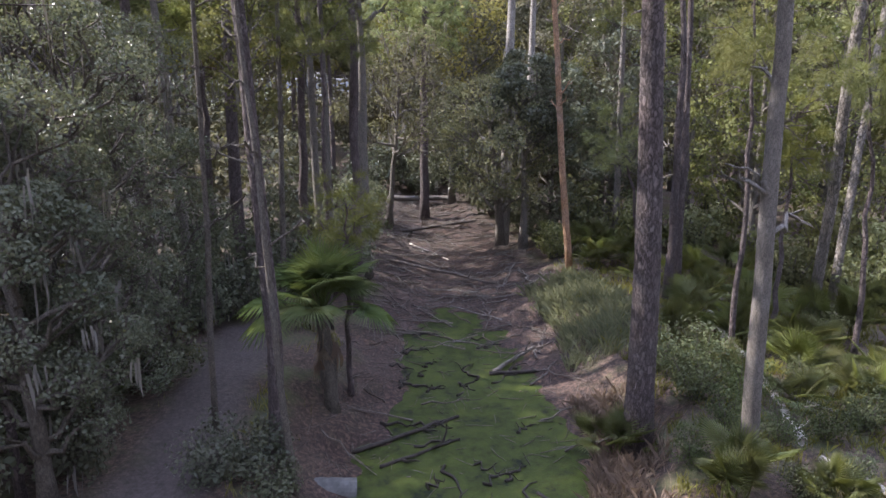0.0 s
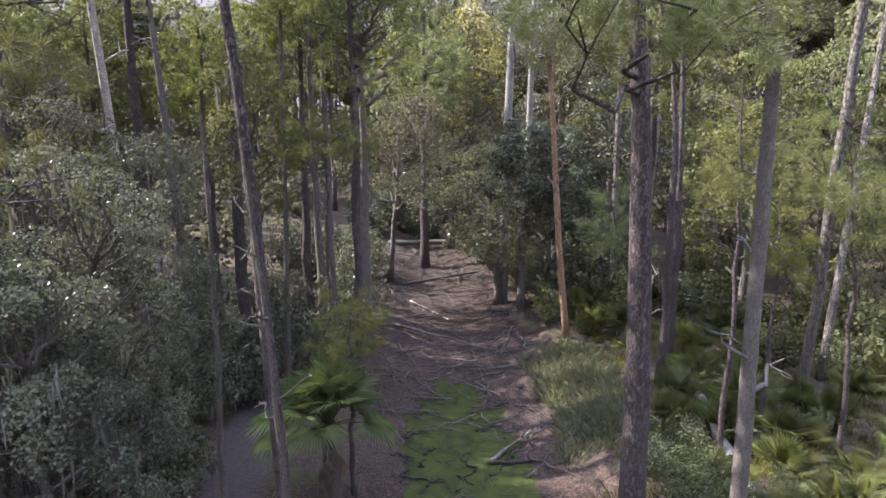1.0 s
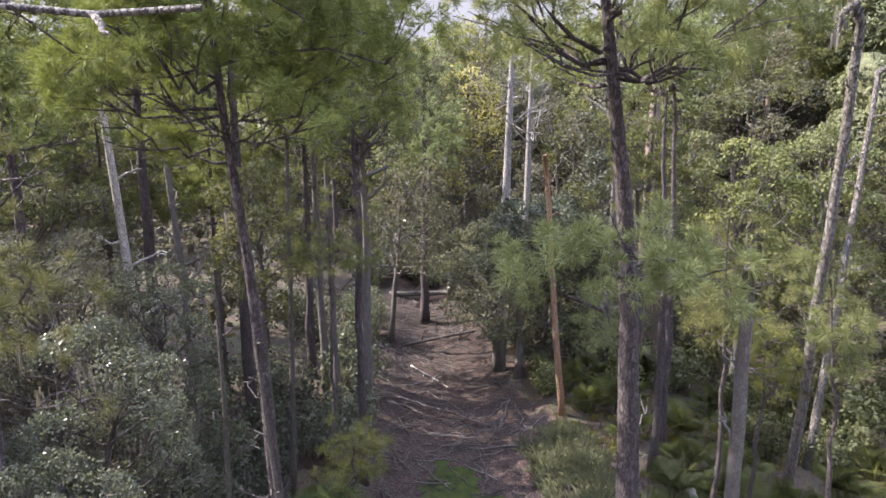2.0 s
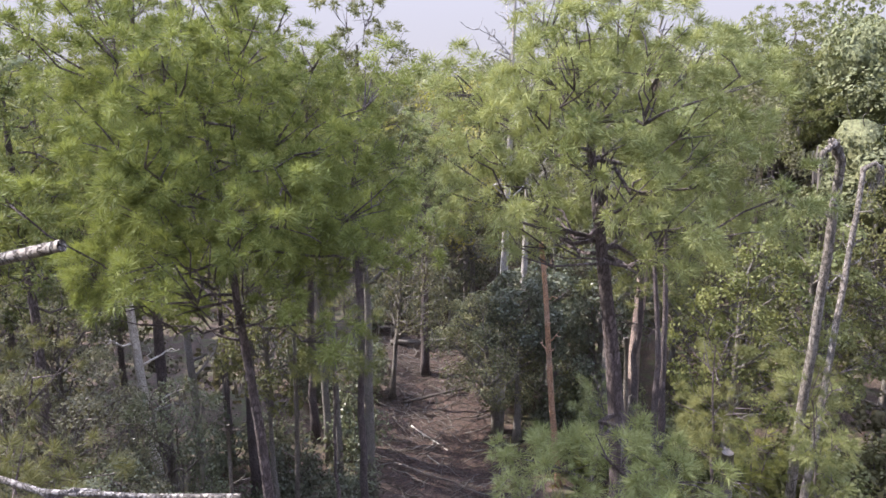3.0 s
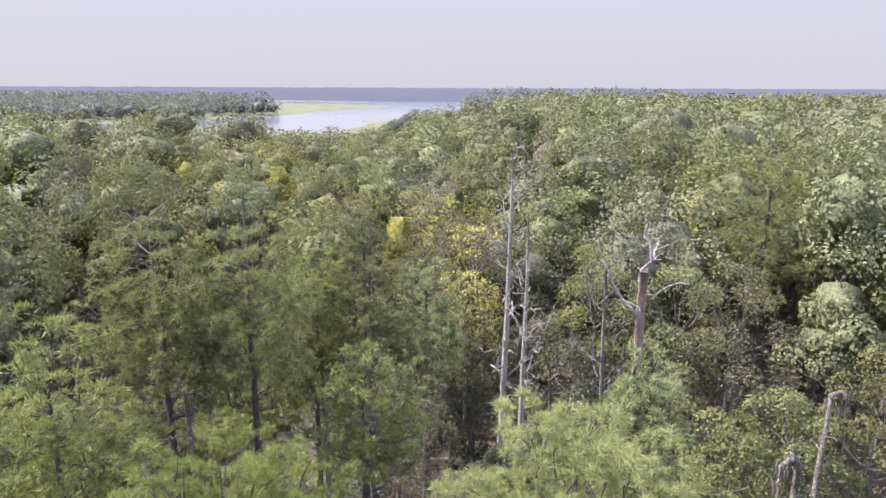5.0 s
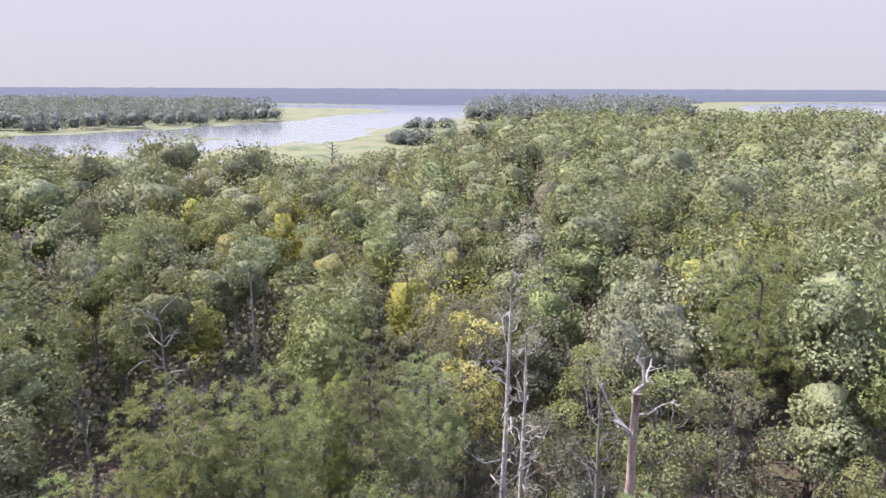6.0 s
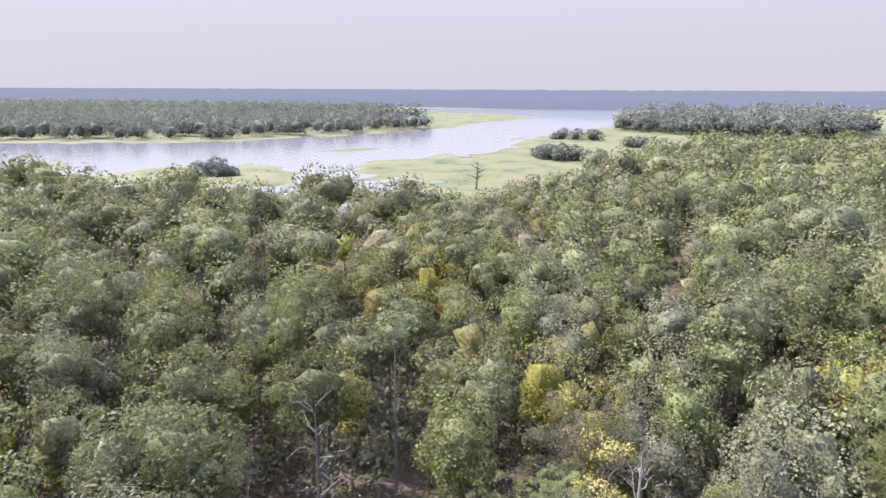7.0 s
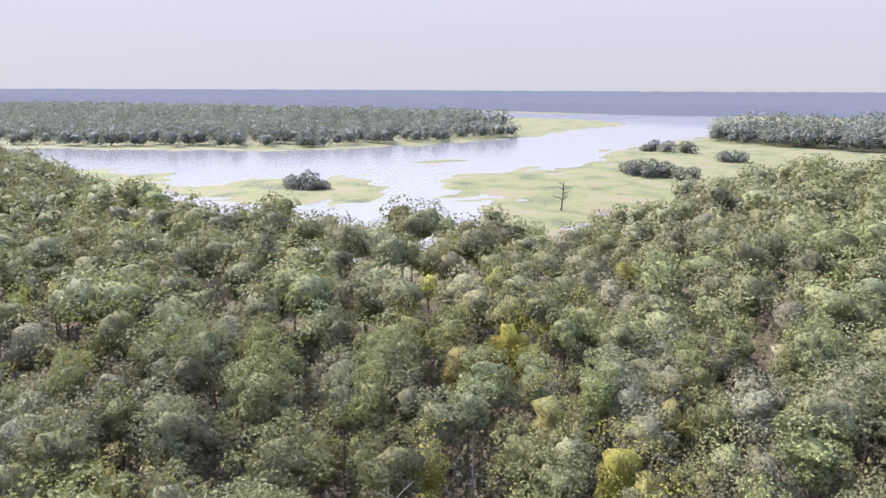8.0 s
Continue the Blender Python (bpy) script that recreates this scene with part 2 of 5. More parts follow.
def strands(tops, lengths, width=0.05):
    """Hanging moss: narrow strips that taper downwards."""
    T = np.asarray(tops, float)
    L = np.asarray(lengths, float)[:, None]
    a = rng.random(len(T)) * 6.3
    u = np.stack([np.cos(a), np.sin(a), 0 * a], -1) * width * rng.uniform(0.5, 1.4, (len(T), 1))
    sway = rng.normal(0, 0.08, T.shape) * L
    down = np.array([0, 0, -1.0]) * L
    V = np.stack([T - u * 0.6, T + u * 0.6, T + down * 0.55 + sway * 0.5 + u, T + down + sway], 1)
    V[:, 3] += u * 0
    return V.reshape(-1, 3), np.arange(4 * len(T)).reshape(-1, 4)


def lobes_of(h, crown, radius, count, wild=0.2):
    """Middles, radii and outward ways of the rounded lobes that make up an uneven crown."""
    k = np.arange(count)
    up = -0.3 + 1.28 * (k + rng.uniform(0.2, 0.8, count)) / count
    out = np.sqrt(np.maximum(0.0, 1 - np.maximum(up, 0) ** 2)) * np.where(up < 0, 1 + up, 1)
    size = radius * math.sqrt(2.6 / count) * rng.uniform(0.78, 1.2, count)
    far = rng.uniform(1 - wild * 1.3, 1 + wild * 0.4, count)
    far[-3:] = 1.0
    a = k * 2.4 + rng.normal(0, 0.3, count)
    mid = crown + 0.28 * (h - crown)
    z = np.where(up > 0, mid + up * (h - mid - size * 0.3) * (0.35 + 0.65 * far), mid + up / 0.3 * (mid - crown))
    reach = np.maximum(0, radius - size * 0.7) * out * far
    C = np.stack([np.cos(a) * reach, np.sin(a) * reach, z], -1)
    W = unit(np.stack([np.cos(a) * (0.15 + out), np.sin(a) * (0.15 + out), up + 0.1], -1))
    return C, size, W, np.clip(up, 0, 1)


def cube_ball(n):
    """A ball of even quads: places on the unit sphere and faces."""
    V, F = [], []
    for axis in range(3):
        for side in (-1, 1):
            k = len(V)
            for a in np.linspace(-1, 1, n + 1):
                for b in np.linspace(-1, 1, n + 1):
                    p = np.zeros(3)
                    p[axis], p[(axis + 1) % 3], p[(axis + 2) % 3] = side, a * side, b
                    V.append(p / np.linalg.norm(p))
            F += [(k + i * (n + 1) + j, k + (i + 1) * (n + 1) + j, k + (i + 1) * (n + 1) + j + 1, k + i * (n + 1) + j + 1) for i in range(n) for j in range(n)]
    V, at = np.unique(np.round(V, 5), axis=0, return_inverse=True)
    return V, at.reshape(-1)[np.array(F)]


BALLS = {k: cube_ball(k) for k in (3, 4, 6)}


def lumpy(C, size, W):
    """Lobes with smaller knobs on their outer sides."""
    d = unit(rng.normal(size=(len(C) * 5, 3)) + np.repeat(W, 5, 0) * 0.8)
    knob = np.repeat(C, 5, 0) + d * np.repeat(size, 5)[:, None] * 0.72
    return np.vstack([C, knob]), np.append(size, np.repeat(size, 5) * rng.uniform(0.3, 0.55, len(knob)))


def outline(C, size, O, d, flat=0.75):
    """Where rays from O along d leave the joint outline of the lobes, and the way this faces; nan where they meet none."""
    S = np.array([1, 1, 1 / flat])
    k = unit(d * S)
    M = (C - O) * S
    b = k @ M.T
    disc = b * b - (M * M).sum(1) + size ** 2
    t = np.where(disc > 0, b + np.sqrt(np.maximum(disc, 0)), -1)
    best = t.argmax(1)
    far = t[np.arange(len(d)), best]
    P = k * far[:, None]
    N = unit((P - M[best]) * S)
    P = O + P / S
    P[far <= 0] = np.nan
    return P, N


def skin(C, size, O, count, flat=0.75, low=-0.5):
    """count places spread over a crown's outline, with the way it faces there."""
    d = unit(rng.normal(size=(count * 2, 3)) + [0, 0, 0.15])
    P, N = outline(C, size, O, d[d[:, 2] > low], flat)
    ok = ~np.isnan(P[:, 0])
    return P[ok][:count], N[ok][:count]


def clumps(C, size, O, count, apart, flat=0.75, low=-0.5, deep=0.25):
    """Middles of up to count clumps over a crown's outline, kept apart, and the way each faces; some lie deeper inside."""
    P, N = skin(C, size, O, count * 4, flat, low)
    P = O + (P - O) * (1 - deep * rng.random((len(P), 1)) ** 2)
    kept = np.empty((0, 3))
    take = []
    for k in range(len(P)):
        if not len(kept) or ((kept - P[k]) ** 2).sum(1).min() > apart * apart:
            kept = np.vstack([kept, P[k]])
            take.append(k)
            if len(take) == count:
                break
    return P[take], N[take]


def thirds(v, f):
    """Quads cut into triangles."""
    return v, np.concatenate([f[:, :3], f[:, [0, 2, 3]]])


def coat(C, size, O, count, leaf, flat=0.8, wide=0.4, loose=0.35):
    """Leaves laid over a crown's knobbly outline, each facing about the way the outline does there."""
    P, N = skin(C, size, O, count, flat, -0.6)
    return plates(O + (P - O) * rng.uniform(0.84, 1.04, (len(P), 1)), N, leaf, loose, wide)


def tufts_of(C, N, radius, count, width):
    """Round tufts of needles that burst from C towards N and upwards."""
    R = np.repeat(radius * rng.uniform(0.75, 1.25, len(C)), count)[:, None]
    D = np.repeat(unit(N + [0, 0, 0.45]), count, 0)
    d = unit(unit(rng.normal(size=D.shape)) * 0.95 + D * 0.75)
    s = R * rng.uniform(0.5, 1.1, R.shape)
    base = np.repeat(C, count, 0) + d * s * 0.1 - D * R * 0.35 * rng.random(R.shape)
    u = unit(np.cross(d, rng.normal(size=d.shape))) * width * 0.5
    tip = base + d * s - np.array([0, 0, 0.1]) * s
    V = np.stack([base + d * s * 0.15 - u, base + d * s * 0.15 + u, tip], 1).reshape(-1, 3)
    return V, np.arange(len(V)).reshape(-1, 3)


def pompons(C, N, radius, tufts):
    """Round heads of needles: the middles and ways of tufts spread over the outer side of a small ball at each of C."""
    d = unit(rng.normal(size=(len(C) * tufts, 3)) + np.repeat(N, tufts, 0) * 0.8 + [0, 0, 0.5])
    R = np.repeat(radius * rng.uniform(0.7, 1.3, len(C)), tufts)[:, None]
    return np.repeat(C, tufts, 0) + d * R * rng.uniform(0.7, 1.0, R.shape) * [1, 1, 0.8], d


def inner_mass(C, size, O, share, fine, flat=0.75):
    """The dense mass of twigs and leaves just inside a crown's outline."""
    V, F = BALLS[fine]
    P, N = outline(C, size, O, V, flat)
    gone = np.isnan(P[:, 0])
    P[gone] = O + V[gone] * np.median(size) * 0.8
    return O + (P - O) * share * rng.uniform(0.9, 1.05, (len(P), 1)), F


def pine_shape(h, crown, radius, stem=0.16, lobes=18, tufts=160, tuft=34, length=0.4, width=0.022, top=None, wild=0.2, sides=9, twigs=3, extra=(), heart=0.0, fine=6, apart=0.85, deep=0.3, coats=0, head=0.0):
    """A pine: a tall bare trunk and a domed crown of limbs whose ends carry round needle tufts of the given length. crown: where these start."""
    top = top if top is not None else (rng.normal(0, 0.15), rng.normal(0, 0.15))
    t = np.linspace(0, 1, 14)
    P = np.stack([top[0] * t ** 2.2, top[1] * t ** 2.2, h * 0.9 * t], -1)
    P[2:-1, :2] += rng.normal(0, 0.03, (11, 2))
    R = stem * (1 - 0.8 * t ** 1.3)
    R[0] *= 1.3
    trunk = tube(P, R, sides)
    C, size, W, g = lobes_of(h, crown, radius, lobes, wild)
    C[:, :2] += np.array(top) * (C[:, 2:3] / h) ** 2.2
    for x, y, z, r in extra:
        C, size, W, g = np.vstack([C, [[x, y, z]]]), np.append(size, r), np.vstack([W, [[0, 0, 1.0]]]), np.append(g, 0)
    limbs, L = [], None
    for k, (c, s, way, f) in enumerate(zip(C, size, W, g)):
        z = min(c[2] - 0.25 * math.hypot(c[0], c[1]) + 0.1, h * 0.87)
        o = np.array([np.interp(z, P[:, 2], P[:, 0]), np.interp(z, P[:, 2], P[:, 1]), z])
        thick = stem * (0.19 - 0.09 * f)
        if k >= len(C) - len(extra) or k < 3 or k % 3 == 0:
            L = bent(o, c, 6, 0.12, 0.08)
            forks = [L] if k == 0 else forks + [L]
        else:
            near = min(forks, key=lambda M: np.linalg.norm(M[3] - c))
            L = bent(near[2], c, 6, 0.12, 0.05)
            thick *= 0.55
        pieces = [tube(L, np.linspace(thick, 0.01, 6), 5 if sides > 6 else 4)]
        for _ in range(twigs):
            q = L[rng.integers(3, 6)]
            e = c + unit(rng.normal(size=3) + way) * s * 0.8
            pieces.append(tube(bent(q, e, 3, 0.08), np.linspace(0.016, 0.006, 3), 3))
        limbs.append(joined(pieces))
    O = np.array([top[0], top[1], crown + 0.3 * (h - crown)])
    m = len(C) - len(extra)
    K, ks = lumpy(C[:m], size[:m], W[:m])
    T, N = clumps(K, ks, O, tufts, head * 2.1 if head else length * apart, 0.8, -0.55, deep)
    if head:
        inner = rng.integers(0, len(T), len(T) // 2)
        T, N = np.vstack([T, O + (T[inner] - O) * rng.uniform(0.5, 0.85, (len(inner), 1))]), np.vstack([N, N[inner]])
        T, N = pompons(T, N, head, 10)
    for c, z in zip(C[len(C) - len(extra):], size[len(C) - len(extra):]):
        d = unit(rng.normal(size=(14, 3)) + [0, 0, 0.3])
        t, w = pompons(c + d * z * rng.uniform(0.4, 1, (14, 1)) * [1, 1, 0.7], d, head or length, 10)
        T, N = np.vstack([T, t]), np.vstack([N, w])
    crown_of = tufts_of(T, N, length, tuft, width)
    if heart:
        v, f = inner_mass(K, ks, O, heart, fine, 0.8)
        crown_of = joined([crown_of, thirds(v, f), thirds(*coat(K, ks, O, coats, length * 0.75, 0.8, 0.3, 0.5))] if coats else [crown_of, thirds(v, f)])
    return trunk, limbs, crown_of


def broad_shape(h, crown, radius, stem=0.14, lobes=16, count=80, size=0.14, flat=0.8, lean=(0, 0), wild=0.25, sides=8, twigs=3, heart=0.0, fine=6):
    """A broadleaf tree: a trunk that forks into rising limbs, each ending in rounded masses of leaves; with a heart, count leaves coat a dense middle."""
    t = np.linspace(0, 1, 8)
    fork = h * 0.78
    P = np.stack([lean[0] * t, lean[1] * t, fork * t], -1)
    P[2:, :2] += rng.normal(0, 0.06, (6, 2)) * t[2:, None]
    R = stem * (1 - 0.7 * t)
    R[0] *= 1.4
    wood = [tube(P, R, sides)]
    C, big, W, g = lobes_of(h, crown, radius, lobes, wild)
    C[:, :2] += np.array(lean) * np.minimum(1, C[:, 2:3] / fork)
    inner = []
    for c, s, way, f in zip(C, big, W, g):
        z = max(crown * 0.7, min(c[2] - 0.6 * math.hypot(c[0] - lean[0], c[1] - lean[1]) - 0.2, fork * 0.97))
        o = np.array([np.interp(z, P[:, 2], P[:, 0]), np.interp(z, P[:, 2], P[:, 1]), z])
        L = bent(o, c, 6, 0.1, 0.05)
        wood.append(tube(L, np.linspace(stem * (0.45 - 0.25 * f), 0.014, 6), 5 if sides > 6 else 3))
        for _ in range(twigs):
            e = c + unit(rng.normal(size=3) + way) * s * 0.85
            wood.append(tube(bent(L[rng.integers(2, 6)], e, 3, 0.1), np.linspace(0.02, 0.007, 3), 3))
            inner.append(e)
    if heart:
        O = np.array([lean[0], lean[1], crown + 0.3 * (h - crown)])
        K, ks = lumpy(C, big, W)
        return joined(wood), joined([coat(K, ks, O, count, size, flat), inner_mass(K, ks, O, heart, fine, flat)]), C
    loose = 0.9 if size < 0.13 else 0.3
    shell = unit(rng.normal(size=(len(C) * (count // 2), 3)) + np.repeat(W, count // 2, 0) * 0.6 + [0, 0, 0.2])
    outer = plates(np.repeat(C, count // 2, 0) + shell * np.repeat(big, count // 2)[:, None] * rng.uniform(0.78, 1.04, (len(shell), 1)) * [1, 1, flat], shell * 0.5 + np.repeat(W, count // 2, 0) * 0.8, size, loose)
    small = np.repeat(C, 5, 0)
    d = unit(rng.normal(size=small.shape) + np.repeat(W, 5, 0) * 0.9 + [0, 0, 0.25])
    small = small + d * np.repeat(big, 5)[:, None] * 0.7 * [1, 1, flat]
    r = np.repeat(big, 5) * rng.uniform(0.35, 0.62, len(small))
    crown_of = joined([outer, leaves(small, r, max(1, count // 10), size, flat, 0.25, loose)])
    return joined(wood), crown_of, C


def snag_shape(h, stem, branches=14, reach=1.8, start=0.45, lean=(0, 0), broken=0.35, twigs=3, sides=8, rise=(0.15, 0.9), thick=1.0, hook=None):
    """A dead tree: a bare trunk with bare forked branches."""
    t = np.linspace(0, 1, 12)
    P = np.stack([lean[0] * t, lean[1] * t, h * t], -1)
    P[2:, :2] += np.cumsum(rng.normal(0, 0.012, (10, 2)), 0)
    if hook:
        # the snapped top hangs over, with a crooked end
        ends = P[-1] + np.array([[0.15, 0.3, 0.3], [0.7, 0.4, 0.45], [0.85, 0.9, 0.3], [1.25, 1.0, 0.15], [1.2, 1.3, -0.3]]) * [hook[0], hook[1], hook[2]]
        P[4:, :2] += np.cumsum(rng.normal(0, 0.015, (8, 2)), 0)
        P = np.vstack([P, ends + P[11] - [lean[0], lean[1], h] + rng.normal(0, 0.07, ends.shape)])
    wood = []
    for k in range(branches):
        f = start + (1 - start) * (k + rng.random()) / branches
        o = np.array([np.interp(f, t, P[:, i]) for i in range(3)]) if not hook else np.array([np.interp(f * P[11, 2], P[:12, 2], P[:12, i]) for i in range(3)])
        a = rng.random() * 6.3
        L = reach * (1.15 - 0.7 * (f - start) / (1 - start)) * rng.uniform(0.4, 1.1)
        e = o + [math.cos(a) * L, math.sin(a) * L, L * rng.uniform(*rise)]
        B = bent(o, e, 6, 0.16 / thick, -0.05)
        pieces = [tube(B, np.linspace(stem * 0.38 * thick * (1.1 - 0.6 * f), 0.012 * thick, 6), 5)]
        for _ in range(twigs):
            q = B[rng.integers(2, 5)]
            w = q + unit(e - o + rng.normal(0, 0.8, 3) * L) * L * rng.uniform(0.25, 0.55)
            pieces.append(tube(bent(q, w, 4, 0.15), np.linspace(0.018, 0.006, 4), 4))
        wood.append(joined(pieces))
    R = stem * (1 - (1 - broken) * t)
    return tube(P, R if not hook else np.append(R, R[-1] * np.array([1.25, 0.9, 1.0, 0.55, 0.2])), sides), wood


def thing(name, m, label, category, group="", kind=""):
    ob = new(name)
    ob.matrix_world = m
    ob.empty_display_size = 0.2
    return tagged(ob, label, category, group, kind)


def pine_tree(x, y, z, label, leaf=None, bark_of=None, group="", split=True, **k):
    trunk, limbs, crown = pine_shape(**k)
    ob = thing("pine_tree", pose(x, y, z), label, "pine tree", group)
    if split:
        part("trunk", mesh_of("pine_trunk", *trunk, bark_of or PINE_BARK, True), ob)
        for limb in limbs:
            part("limb", mesh_of("pine_limb", *limb, bark_of or PINE_BARK, True), ob)
    else:
        part("trunk", mesh_of("pine_trunk", *joined([trunk] + limbs), bark_of or PINE_BARK, True), ob)
    part("crown", mesh_of("pine_crown", *crown, leaf or PINE_LEAF, True), ob)
    return ob


def moss_on(ob, C, count, spread, long):
    at = np.repeat(C[rng.integers(0, len(C), count)] + rng.normal(0, spread, (count, 3)), 6, 0) + rng.normal(0, 0.05, (count * 6, 3))
    tagged(part("hanging_moss", mesh_of("hanging_moss", *strands(at, rng.uniform(0.3, 1.0, count * 6) * long, 0.02), MOSS), ob), "grey strands of hanging moss", kind="stuff")


def broad_tree(x, y, z, label, leaf, bark_of=None, name="oak_tree", category="tree", group="", moss=0, **k):
    wood, crown, C = broad_shape(**k)
    ob = thing(name, pose(x, y, z), label, category, group)
    part("trunk", mesh_of(name + "_trunk", *wood, bark_of or GREY_BARK, True), ob)
    part("crown", mesh_of(name + "_crown", *crown, leaf, True), ob)
    if moss:
        moss_on(ob, C, moss // 3, k["radius"] * 0.25, 0.55)
    return ob


def dead_tree(x, y, z, label, wood_of, group="", **k):
    trunk, wood = snag_shape(**k)
    ob = thing("dead_tree", pose(x, y, z), label, "dead tree", group)
    part("trunk", mesh_of("dead_trunk", *trunk, wood_of, True), ob)
    for w in wood:
        part("branch", mesh_of("dead_branch", *w, wood_of, True), ob)
    if k.get("hook"):
        moss_on(ob, trunk[0][-30:], 12, 0.05, 0.42)
    return ob

# ---- lie of the land ----
FLOOR = 0.8       # forest floor over the marsh's water level
RIVER = [(-900, 175), (-385, 284), (-321, 300), (-258, 320), (-211, 333), (-161, 395), (-123, 482), (-110, 503), (-98, 590), (-70, 656),
         (-62, 720), (-110, 790), (-306, 845), (-520, 930), (-520, 975), (-102, 965), (40, 965), (75, 905), (22, 880), (24, 700),
         (13, 548), (-46, 395), (-42, 332), (-64, 292), (-93, 269), (-88, 240), (-63, 211), (-55, 185), (-48, 130), (-75, 118),
         (-98, 130), (-128, 150), (-165, 170), (-205, 226), (-236, 214), (-320, 225), (-900, 90)]
RIVER_EAST = [(345, 632), (520, 600), (900, 640), (1300, 900), (1300, 1180), (560, 1150), (400, 925), (330, 760)]
MARSH_ISLE = [(-93, 204), (-104, 226), (-134, 240), (-166, 214), (-168, 186), (-132, 171), (-106, 180)]
MARSH_BAR = [(-136, 292), (-122, 301), (-104, 320), (-108, 322), (-126, 308), (-140, 297)]
EDGE_X = [-900, -400, -246, -163, -90, -76, -51, -44, -20, -12, -4, 19, 55, 95, 136, 256, 400, 900]
EDGE_Y = [330, 240, 182, 141, 105, 112, 101, 121, 121, 157, 168, 200, 222, 217, 265, 390, 480, 560]


def inside(poly, x, y):
    """Signed distance to a polygon, over zero inside it."""
    best = np.full(x.shape, 1e9)
    odd = np.zeros(x.shape, bool)
    for (ax, ay), (bx, by) in zip(poly, poly[1:] + poly[:1]):
        dx, dy = bx - ax, by - ay
        t = np.clip(((x - ax) * dx + (y - ay) * dy) / (dx * dx + dy * dy), 0, 1)
        best = np.minimum(best, np.hypot(x - ax - t * dx, y - ay - t * dy))
        odd ^= ((ay > y) != (by > y)) & (x < ax + (y - ay) / (by - ay + 1e-12) * dx)
    return np.where(odd, best, -best)


def waves(x, y, size, seed=0):
    """Smooth unevenness between about -1 and 1, of the given size in metres."""
    out, r = np.zeros_like(np.asarray(x, float)), np.random.default_rng(seed)
    for k in range(7):
        a, f, p = r.random() * 6.3, (0.6 + 1.3 * r.random()) * 2 * np.pi / size, r.random() * 6.3
        out = out + np.sin((x * np.cos(a) + y * np.sin(a)) * f + p + 1.2 * np.sin((x * np.sin(a) - y * np.cos(a)) * f * 0.6 + p * 2))
    return out / 4.2


def smooth(a, b, v):
    t = np.clip((v - a) / (b - a), 0, 1)
    return t * t * (3 - 2 * t)


def ditch(x, y):
    """Distance from the ditch's middle, its half width and the height of its bed."""
    mid = np.interp(y, [-60, 16, 23, 33, 45], [0.5, 0.5, 0.1, -1.1, -2.2]) + 0.15 * np.sin(y * 0.7)
    half = np.interp(y, [-60, 9, 14, 22, 33, 42], [2.0, 2.0, 2.0, 1.85, 1.3, 0.6]) + 0.18 * np.sin(y * 1.3 + 1)
    bed = np.interp(y, [-60, 9, 16.8, 23, 33, 44], [-0.3, -0.22, -0.02, 0.35, 0.55, 0.8])
    return np.abs(x - mid), half, bed


def path_at(x, y):
    mid = np.interp(y, [-20, 7, 10, 13.5, 18, 26], [-3.0, -3.75, -3.9, -4.2, -5.4, -8.5])
    return (1 - smooth(0.45, 0.85, np.abs(x - mid) + 0.12 * waves(x, y, 1.3, 5))) * smooth(19.5, 15, y)


def wet(x, y):
    d = np.maximum(inside(RIVER, x, y), inside(RIVER_EAST, x, y))
    d = np.minimum(d, -inside(MARSH_ISLE, x, y))
    d = np.minimum(d, -inside(MARSH_BAR, x, y))
    return d + 3.8 * waves(x, y, 26, 31) + 3.4 * waves(x, y, 12, 32)


def land(x, y):
    """Height of the ground, and how much of it is marsh, ditch bed and path."""
    x, y = np.asarray(x, float), np.asarray(y, float)
    beyond = np.maximum(y - np.interp(x, EDGE_X, EDGE_Y), 0)
    marsh = smooth(0, 14, beyond)
    low = 0.3 * np.tanh(-wet(x, y) / 5.0) + (0.3 * waves(x, y, 34, 3) + 0.2 * waves(x, y, 13, 4)) * np.where(x * 0 + wet(x, y) > -45, 1, 0.5)
    low = np.where(wet(x, y) > 14, -0.6, low)
    low = np.where(wet(x, y) < -35, np.maximum(low, 0.1), low)
    d, half, bed = ditch(x, y)
    d = d + 0.2 * waves(x, y, 1.7, 6)
    rise = smooth(half - 0.2, half + 1.5, d) * 0.999
    rise = np.where(y > 44, 1.0, rise)
    floor = FLOOR + 0.12 * waves(x, y, 6, 1) + 0.03 * waves(x, y, 1.1, 2)
    hollow = bed + 0.28 * np.minimum(d / half, 1) ** 2 + 0.05 * waves(x, y, 0.9, 8)
    dry = hollow * (1 - rise) + floor * rise
    return dry * (1 - marsh) + low * marsh, marsh, (1 - rise), path_at(x, y)


def height(x, y):
    return float(land(np.array([x]), np.array([y]))[0][0])


GX = np.concatenate([-np.geomspace(4700, 470, 14), np.arange(-450, -60, 5.5), np.arange(-60, -14, 2.2), np.arange(-14, -3, 0.3), np.arange(-3, 4.2, 0.16), np.arange(4.2, 14, 0.3),
                     np.arange(14, 60, 3), np.arange(60, 420, 9), np.geomspace(430, 4700, 14)])
GY = np.concatenate([-np.geomspace(4700, 30, 14), np.arange(-24, 3, 3), np.arange(3, 7, 0.3), np.arange(7, 20, 0.2), np.arange(20, 36, 0.3), np.arange(36, 100, 3), np.arange(100, 350, 3.6),
                     np.arange(350, 1000, 11), np.geomspace(1010, 4900, 16)])
gx, gy = np.meshgrid(GX, GY, indexing="ij")
gz, g_marsh, g_bed, g_path = land(gx, gy)
V = np.stack([gx, gy, gz], -1).reshape(-1, 3)
i, j = np.meshgrid(np.arange(len(GX) - 1), np.arange(len(GY) - 1), indexing="ij")
n = len(GY)
